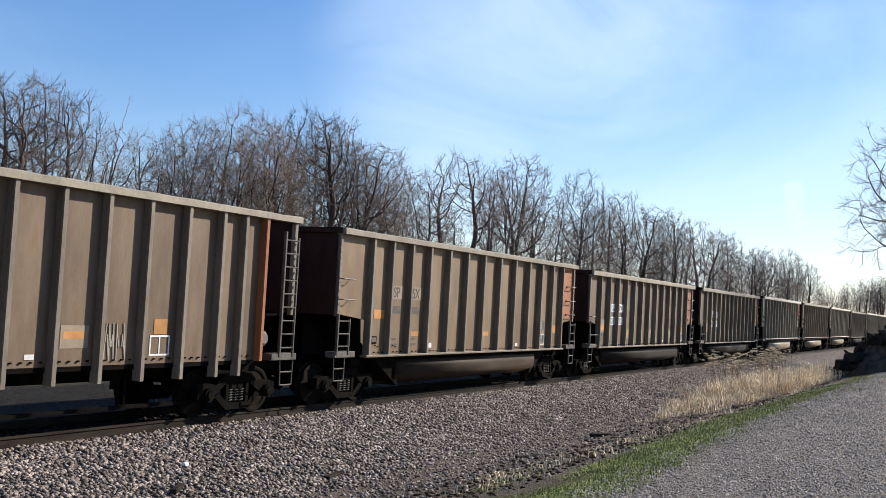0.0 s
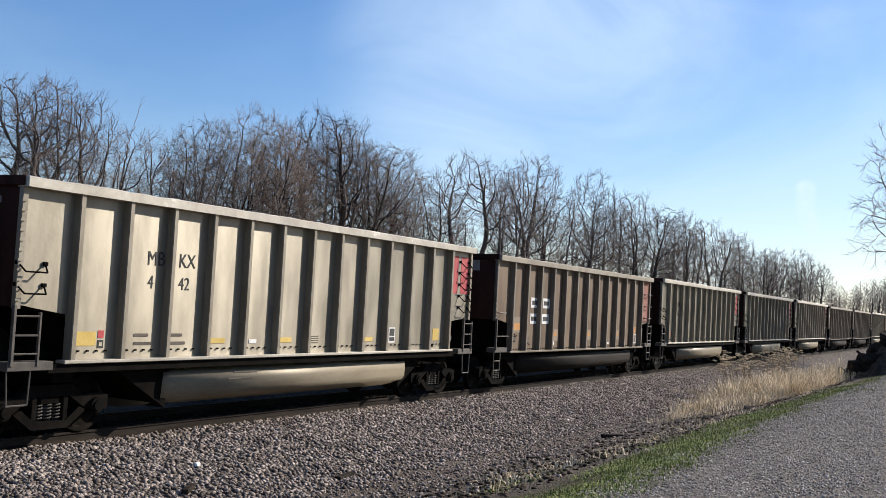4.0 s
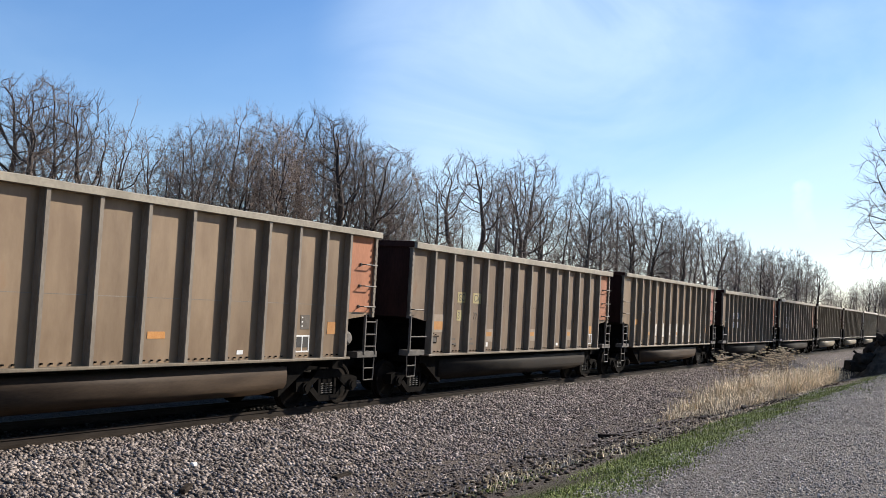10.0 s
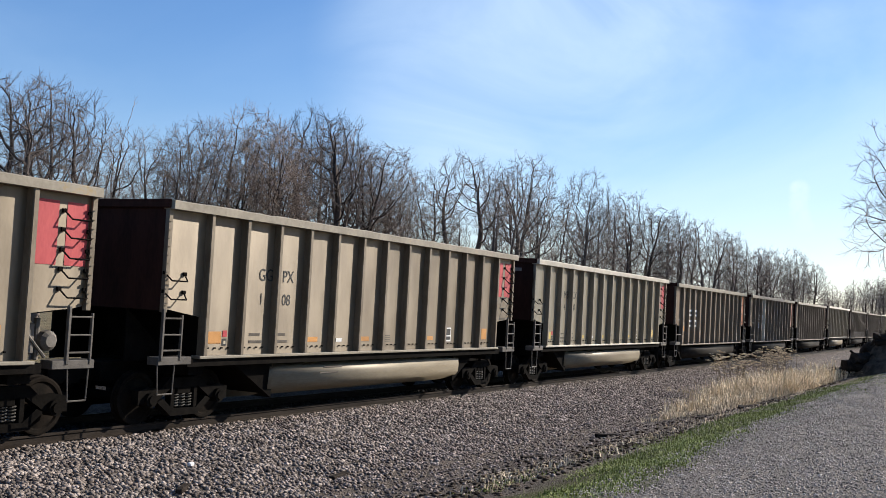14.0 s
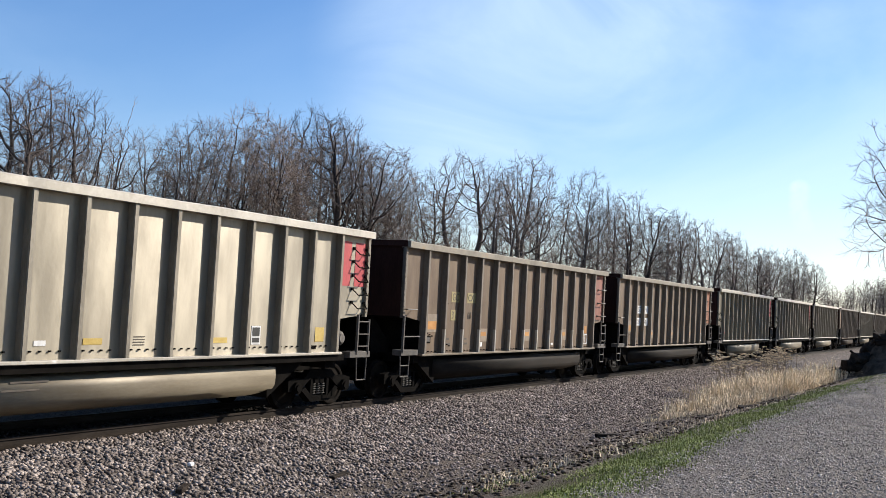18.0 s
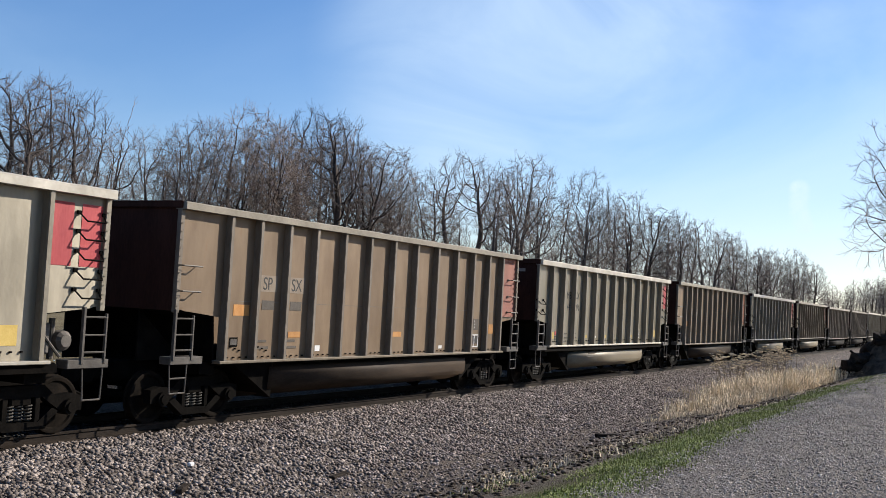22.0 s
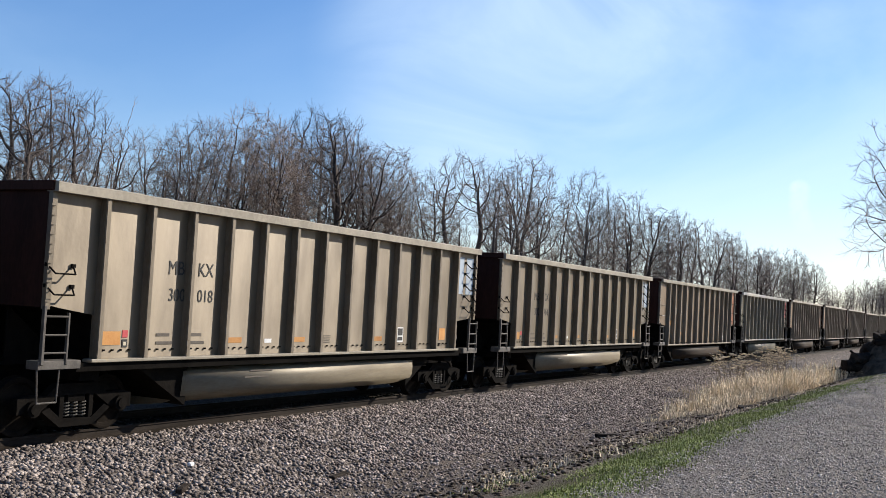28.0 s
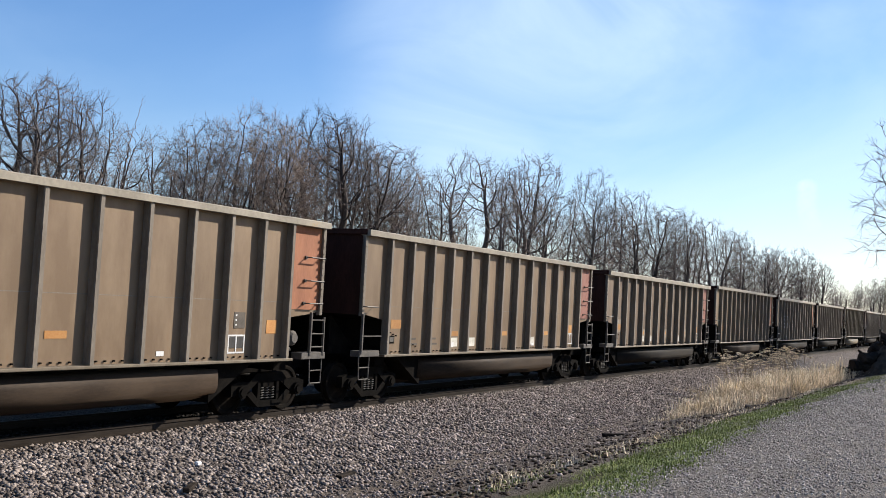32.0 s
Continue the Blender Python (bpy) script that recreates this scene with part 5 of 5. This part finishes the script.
def build_woods():
    r = random.Random(21)
    # the trees along the wood's edge that stand out against the sky: x, y, height, kind
    edge = [(22.4, 31, 10.2, 1), (25.0, 31, 10.6, 5), (26.8, 31.4, 10.7, 2), (32.7, 31, 9.9, 3), (34.7, 31.2, 10.8, 0), (36.6, 31.5, 11.0, 4), (38.4, 31, 12.2, 4),
            (40.6, 31.3, 12.0, 4), (42.2, 32, 11.6, 1), (43.9, 31, 13.1, 5), (45.6, 31.6, 12.5, 3), (47.3, 31, 13.0, 2), (49.0, 31.8, 12.4, 1), (50.8, 31, 12.0, 0), (52.7, 32, 10.8, 3),
            (54.6, 31, 11.4, 4), (60.6, 31, 12.9, 5), (65.6, 31, 12.2, 3), (69.9, 31, 14.4, 2), (76.2, 31.5, 12.7, 3),
            (83.6, 31, 14.8, 0), (88.0, 32, 13.0, 1), (93.0, 31.5, 13.4, 3), (99.4, 31, 14.9, 2), (105, 32, 13.6, 0), (112, 31, 14.6, 1), (119, 32, 13.8, 3), (127.6, 31, 14.9, 2), (137, 31, 14.6, 1),
            (147, 32, 13.8, 0), (155, 31, 13.4, 3), (163, 31, 14.1, 1), (175, 32, 14.5, 2), (189, 31, 15.6, 0), (201, 32, 14.8, 3), (214, 31, 14.8, 1)]
    for x, y, h, k in edge:
        plant(k, x, y, h * (1.0 if x < 56 else 1.035), r.uniform(0, 360), "bushy bare tree with dense russet twigs" if k == 4 else "tall bare deciduous tree with fine grey-brown twigs")
    plant(10, 30.6, 30.6, 10.4, 0, "leaning bare tree with long crooked limbs")
    plant(11, 30.3, 31.6, 10.9, 0, "thin dead tree with a whip-like top")
    # the stand behind and between them
    x = 17.0
    while x < 225:
        for row in (35.5, 41):
            plant(r.choice((6, 7, 8)), x + r.uniform(-2, 2), row + r.uniform(-1.5, 1.5), (0.80 + 0.01 * (row - 30)) * min(8.8 + x * 0.055, 13.6) * r.uniform(0.85, 1.12), r.uniform(0, 360), "slender bare deciduous tree in the wood")
        x += 4.8 + x * 0.030 + (2.0 if 46 < x < 90 else 0.0)
    # undergrowth at the wood's foot, closing up as it draws away
    x = 62.0
    while x < 235:
        plant(9, x + r.uniform(-1, 1), 29.0 + r.uniform(-1.0, 1.5), r.uniform(2.4, 3.4) + min(x, 120) * 0.017, r.uniform(0, 360), "leafless russet thicket at the edge of the wood", "shrub", "thicket behind the track", "shrub")
        x += max(4.0, 8.0 - x * 0.03)
    # far wood where the line runs out of sight
    for i in range(26):
        plant(r.choice((3, 6, 7, 8)), 285 + r.uniform(-20, 50), 12 + i * 1.45 + r.uniform(-1.5, 1.5), r.uniform(11, 16), r.uniform(0, 360), "distant bare grey deciduous tree", group="distant bare trees")
    for i in range(5):
        plant(7, 150 + 12 * i, 2 - 2.5 * i, 11 + i, r.uniform(0, 360), "bare tree beside the road", group="distant bare trees")
    # the woods close in on the line far off, beside the road
    for i in range(9):
        plant(r.choice((1, 3, 8)), 172 + 6 * i + r.uniform(-4, 4), 23.0 - 1.1 * i + r.uniform(-1.0, 1.0), 9.0 + 0.6 * i + r.uniform(-1, 1), r.uniform(0, 360), "distant bare grey deciduous tree", group="distant bare trees")
    # the tree at the roadside that reaches into the view
    plant(12, 81, 2.0, 17.9, 0, "wide bare roadside tree with arching branches", group="roadside trees")


build_woods()


# ================= loose stone, grass, litter =================
def scatter(name, count, area, size, material, label, category, seed, squash=0.75, sink=0.3, keep=None, small=False):
    """Angular stones, each of twelve faces, in one mesh."""
    rng = np.random.default_rng(seed)
    base = np.array([(-1, -1, -1), (1, -1, -1), (1, 1, -1), (-1, 1, -1), (-1, -1, 1), (1, -1, 1), (1, 1, 1), (-1, 1, 1)], float) * 0.58
    quads = np.array([(0, 3, 2, 1), (4, 5, 6, 7), (0, 1, 5, 4), (1, 2, 6, 5), (2, 3, 7, 6), (3, 0, 4, 7)])
    if small:
        base = np.array([(-1, 0, 0), (1, 0, 0), (0, -1, 0), (0, 1, 0), (0, 0, -1), (0, 0, 1)], float) * 0.8
        quads = np.array([(0, 2, 5), (2, 1, 5), (1, 3, 5), (3, 0, 5), (2, 0, 4), (1, 2, 4), (3, 1, 4), (0, 3, 4)])
    nv, nf = len(base), quads.shape[1]
    x0, x1, y0, y1 = area
    xs = x0 + (x1 - x0) * rng.random(count) ** 1.35
    ys = rng.uniform(y0, y1, count)
    if keep is not None:
        ok = rng.random(count) < np.interp(ys, keep[0], keep[1])
        xs, ys = xs[ok], ys[ok]
    count = len(xs)
    zs = ground_at(xs, ys)
    s = rng.uniform(size[0], size[1], (count, 1, 1)) * (1 + 0.35 * rng.random((count, 1, 3)))
    v = base[None] * (1 + rng.uniform(-0.38, 0.38, (count, nv, 3)))
    v = v * s
    q = rng.normal(size=(count, 4))
    q /= np.linalg.norm(q, axis=1, keepdims=True)
    w, a, b, c = q.T
    rot = np.stack([np.stack([1 - 2 * (b * b + c * c), 2 * (a * b - c * w), 2 * (a * c + b * w)], 1),
                    np.stack([2 * (a * b + c * w), 1 - 2 * (a * a + c * c), 2 * (b * c - a * w)], 1),
                    np.stack([2 * (a * c - b * w), 2 * (b * c + a * w), 1 - 2 * (a * a + b * b)], 1)], 1)
    v = np.einsum("nij,nkj->nki", rot, v)
    v[:, :, 2] *= squash
    v += np.stack([xs, ys, zs + s[:, 0, 0] * (0.5 - sink)], 1)[:, None, :]
    me = bpy.data.meshes.new(name)
    f = (quads[None] + nv * np.arange(count)[:, None, None]).reshape(-1, nf)
    me.vertices.add(count * nv)
    me.vertices.foreach_set("co", v.reshape(-1))
    me.loops.add(len(f) * nf)
    me.polygons.add(len(f))
    me.loops.foreach_set("vertex_index", f.reshape(-1))
    me.polygons.foreach_set("loop_start", np.arange(len(f)) * nf)
    me.polygons.foreach_set("loop_total", np.full(len(f), nf))
    me.update(calc_edges=True)
    me.materials.append(material)
    tagged(new(name, me), label, category, kind="stuff")


def blades(name, patches, count, height, width, material, label, category, seed, droop=0.35):
    """Tapering blades in tufts, arching over, in one mesh; patches: x0, x1, y0, y1, share, scale of height."""
    rng = random.Random(seed)
    verts, faces = [], []
    for x0, x1, y0, y1, share, tall in patches:
        tufts = [(rng.uniform(x0, x1), rng.uniform(y0, y1), rng.uniform(0.45, 1.25), rng.uniform(0, 2 * math.pi)) for _ in range(max(3, int(count * share / 26)))]
        for _ in range(int(count * share)):
            tx, ty, size, way = rng.choice(tufts)
            x, y = tx + rng.gauss(0, 0.18), ty + rng.gauss(0, 0.14)
            z = float(ground_at(x, y)) - 0.015
            h, w = tall * size * rng.uniform(*height), rng.uniform(*width)
            t = way + rng.gauss(0, 0.9)
            u, v = math.cos(t), math.sin(t)
            lean = droop * rng.uniform(0.1, 1.6)
            d, top = h * lean, h / math.sqrt(1 + lean * lean) * 1.1
            k = len(verts)
            verts += [(x - v * w, y + u * w, z), (x + v * w, y - u * w, z), (x + u * d * 0.35 - v * w * 0.8, y + v * d * 0.35 + u * w * 0.8, z + top * 0.75),
                      (x + u * d * 0.35 + v * w * 0.8, y + v * d * 0.35 - u * w * 0.8, z + top * 0.75), (x + u * d, y + v * d, z + top * rng.uniform(0.6, 1.0))]
            faces += [(k, k + 1, k + 3, k + 2), (k + 2, k + 3, k + 4)]
    me = bpy.data.meshes.new(name)
    me.from_pydata(verts, [], faces)
    me.materials.append(material)
    tagged(new(name, me), label, category, kind="stuff")


scatter("ballast", 66000, (5, 62, 8.6, 13.2), (0.018, 0.043), M_STONE, "grey and brown crushed-stone ballast on the track bed", "ballast", 1,
        keep=([8.6, 9.6, 10.4, 13.2], [0.35, 0.65, 1.0, 1.0]))
scatter("loose_stones", 21000, (7, 46, 4.6, 9.8), (0.010, 0.034), M_STONE, "scattered stones on bare dirt", "stones", 2,
        keep=([4.6, 5.6, 7.0, 9.8], [0.06, 0.16, 0.55, 0.95]))
scatter("road_gravel", 75000, (8, 46, -3.0, 3.6), (0.007, 0.021), M_PEBBLE, "fine grey gravel on the road", "gravel", 3, small=True)
scatter("inner_ballast", 5000, (6, 60, 13.3, 15.6), (0.022, 0.045), M_COAL_SHADE_STONE, "crushed-stone ballast between the ties, darkened for coal dust and train shade", "ballast", 5)

scatter("dirt_clods", 3800, (7, 40, 4.5, 7.0), (0.015, 0.050), M_CLOD, "dark clods of bare soil by the grass", "soil", 23, squash=0.45,
        keep=([4.5, 5.2, 6.0, 7.0], [0.5, 1.0, 0.7, 0.1]))

blades("green_grass", [(8.2, 12, 3.1, 3.75, 0.20, 1.0), (11, 16, 3.2, 4.2, 0.25, 1.0), (15, 22, 3.5, 4.6, 0.24, 1.1), (20, 34, 3.7, 4.6, 0.20, 1.2), (26, 44, 2.7, 4.1, 0.09, 1.2), (10.8, 12.4, 4.9, 5.6, 0.012, 1.2), (12, 18, 4.8, 5.6, 0.02, 1.0)], 29000, (0.02, 0.085), (0.003, 0.007), M_GRASS,
       "short bright green grass along the road edge", "grass", 6, 1.1)
blades("dry_grass", [(25, 31, 5.8, 7.6, 0.07, 0.45), (28, 36, 5.6, 7.8, 0.24, 0.9), (32, 41, 5.2, 8.0, 0.50, 1.6), (40, 48, 5.0, 7.0, 0.10, 1.2), (36, 60, 8.0, 10.4, 0.05, 0.7), (10, 24, 5.0, 6.2, 0.03, 0.25), (14, 34, 4.6, 5.3, 0.04, 0.25)], 27000, (0.12, 0.60), (0.004, 0.011), M_DRY,
       "pale dry grass on the bank", "grass", 7, 1.0)
blades("dead_stalks", [(24, 36, 5.4, 7.6, 0.4, 0.7), (34, 52, 5.2, 8.2, 0.4, 1.6), (9, 24, 4.8, 5.8, 0.2, 0.25)], 2600, (0.12, 0.55), (0.003, 0.007), M_WEED,
       "brown dead stalks among the dry grass", "grass", 17, 1.3)


def build_weeds():
    """Dead umbel plants: a stalk, side stalks and flat pale heads."""
    for kind in range(4):
        rng = random.Random(12 + kind)
        stalks, heads = bmesh.new(), bmesh.new()
        for _ in range(3):
            t = rng.uniform(0, 2 * math.pi)
            p = Vector((rng.gauss(0, 0.12), rng.gauss(0, 0.12), -0.05))
            top = p + Vector((math.cos(t) * 0.3, math.sin(t) * 0.3, rng.uniform(0.75, 1.35)))
            rod(stalks, p, top, 0.010, 4)
            for k in range(4):
                q = p.lerp(top, (1.0, 0.95, 0.82, 0.7)[k])
                e = q + Vector((rng.uniform(-0.25, 0.25), rng.uniform(-0.25, 0.25), rng.uniform(0.08, 0.22)))
                rod(stalks, q, e, 0.006, 3)
                for _h in range(7):
                    h = e + Vector((rng.gauss(0, 0.06), rng.gauss(0, 0.06), rng.uniform(0.02, 0.06)))
                    rod(stalks, e, h, 0.003, 3)
                    box(heads, h.x - 0.02, h.x + 0.02, h.y - 0.02, h.y + 0.02, h.z - 0.008, h.z + 0.012)
        stalk_me, head_me = mesh_of(stalks, "stalk", M_WEED), mesh_of(heads, "seed_head", M_DRY)
        for i in range(5):
            x, y = 36 + (kind + 4 * i) * 1.15 + rng.uniform(-0.8, 0.8), rng.uniform(7.4, 10.0)
            w = new("dry_weed")
            w.matrix_world = pose(x, y, float(ground_at(x, y)), 0, 0, rng.uniform(0, 360))
            part("stalk", stalk_me, w)
            tagged(part("seed_head", head_me, w, label="flat pale seed heads"), kind="stuff")
            tagged(w, "dead umbel weed with pale dry seed heads by the ballast", "weed", "dead weeds")


build_weeds()


def log_mesh(seed, length, radius):
    rng = random.Random(seed)
    bm = bmesh.new()
    rings = []
    for i in range(7):
        u = i / 6
        c = Vector((length * (u - 0.5), 0.12 * math.sin(u * 4 + seed), 0.08 * math.cos(u * 5 + seed)))
        rings.append([bm.verts.new(c + Vector((0, math.cos(t) * radius * rng.uniform(0.8, 1.15), math.sin(t) * radius * rng.uniform(0.8, 1.15)))) for t in [2 * math.pi * k / 9 for k in range(9)]])
    for a, b in zip(rings, rings[1:]):
        for k in range(9):
            bm.faces.new((a[k], a[(k + 1) % 9], b[(k + 1) % 9], b[k]))
    bm.faces.new(rings[0][::-1])
    bm.faces.new(rings[-1])
    for _ in range(3):
        x = rng.uniform(-0.4, 0.4) * length
        rod(bm, (x, 0, 0), (x + rng.uniform(-0.3, 0.3), rng.uniform(-0.3, 0.3), rng.uniform(0.1, 0.28)), radius * 0.22, 5)
    return mesh_of(bm, "log", M_LOG)


def build_litter():
    rng = random.Random(5)
    # mound of dark earth with rotting logs in it, at the roadside
    cx, cy, rx, ry, high = 44.0, 2.9, 2.6, 2.5, 1.75
    verts, faces, rings, spokes = [], [], 14, 34
    for i in range(rings + 1):
        u = i / rings
        for k in range(spokes):
            t = 2 * math.pi * k / spokes
            x, y = cx + rx * u * math.cos(t), cy + ry * u * math.sin(t)
            lump = 0.55 * noise.noise(Vector((x * 0.9, y * 0.9, 2))) + 0.32 * noise.noise(Vector((x * 2.6, y * 2.6, 5))) + 0.16 * noise.noise(Vector((x * 6, y * 6, 9)))
            verts.append((x, y, float(ground_at(x, y)) - 0.12 + (high + lump) * (1 - u * u) ** 1.2 * (0.75 + 0.25 * math.sin(3 * t + 1))))
    for i in range(rings):
        for k in range(spokes):
            faces.append((i * spokes + k, i * spokes + (k + 1) % spokes, (i + 1) * spokes + (k + 1) % spokes, (i + 1) * spokes + k))
    heap = bpy.data.meshes.new("earth_mound")
    heap.from_pydata(verts, [], faces)
    heap.materials.append(M_CLOD)
    tagged(new("earth_mound", heap), "mound of dark lumpy earth beside the road", "mound")

    def on_mound(x, y):
        u = min(1.0, math.hypot((x - cx) / rx, (y - cy) / ry))
        return float(ground_at(x, y)) + high * 0.85 * (1 - u * u) ** 1.2
    for i in range(30):
        t, u = rng.uniform(0, 2 * math.pi), rng.uniform(0.2, 1.0)
        x, y, r = cx + rx * u * math.cos(t), cy + ry * u * math.sin(t), rng.uniform(0.08, 0.26)
        lg = new("dead_log", log_mesh(40 + i, rng.uniform(0.6, 1.4), r))
        lg.matrix_world = pose(x, y, on_mound(x, y) + r * 0.3, 0, rng.uniform(-25, 25), rng.uniform(0, 180))
        tagged(lg, "dark rotting log lying on an earth mound", "log", "heap of dead logs")
    # broken tie lying in the dirt, and smaller wood scraps
    scrap = made(lambda q: box(q, -0.36, 0.36, -0.07, 0.07, 0.0, 0.09, 0.015), "scrap", M_LOG)
    for x, y, rz, k in ((20.56, 6.9, -44, 0.85), (14.2, 9.3, 10, 0.8), (11.3, 10.0, 30, 0.7), (16.5, 6.9, -30, 0.6), (18.3, 6.2, 20, 0.5), (24.5, 6.0, 0, 0.8), (27.0, 5.6, 15, 0.9)):
        s = new("timber_scrap", scrap)
        s.matrix_world = pose(x, y, ground_z(y) - 0.01, 0, 0, rz) @ Matrix.Diagonal((k, k, k, 1))
        tagged(s, "dark broken timber scrap lying in the dirt", "timber scrap", "timber scraps")
    pale = new("pale_stone", made(lambda q: box(q, -0.06, 0.06, -0.04, 0.04, 0, 0.07, 0.02), "pale_stone", M_WHITE))
    pale.location = (12.31, 10.77, ground_z(10.77) + 0.01)
    tagged(pale, "single white stone lying on the ballast", "stone")


build_litter()


# ================= the train rolls by =================
# seconds and the way covered, as the train slows a little
GONE = [(0, 0.0), (1.5, 33.49), (3, 67.13), (6, 134.4), (9, 201.38), (12, 268.37), (14, 312.94), (17, 379.6), (19, 424.13), (21.5, 479.56), (23.5, 523.89), (25.5, 568.23), (27.5, 611.86), (28.5, 633.92), (30, 667.19), (32, 711.41)]


def motions():
    s0 = 18.865
    slack = {16: 0.15, 27: 0.09, 43: 0.08}
    for n, car in CARS:
        walk(car, [(t, pose(s0 - s + n * CAR_PITCH + HALF + slack.get(n, 0.0), TRACK_Y, RAIL_Z)) for t, s in GONE])


motions()
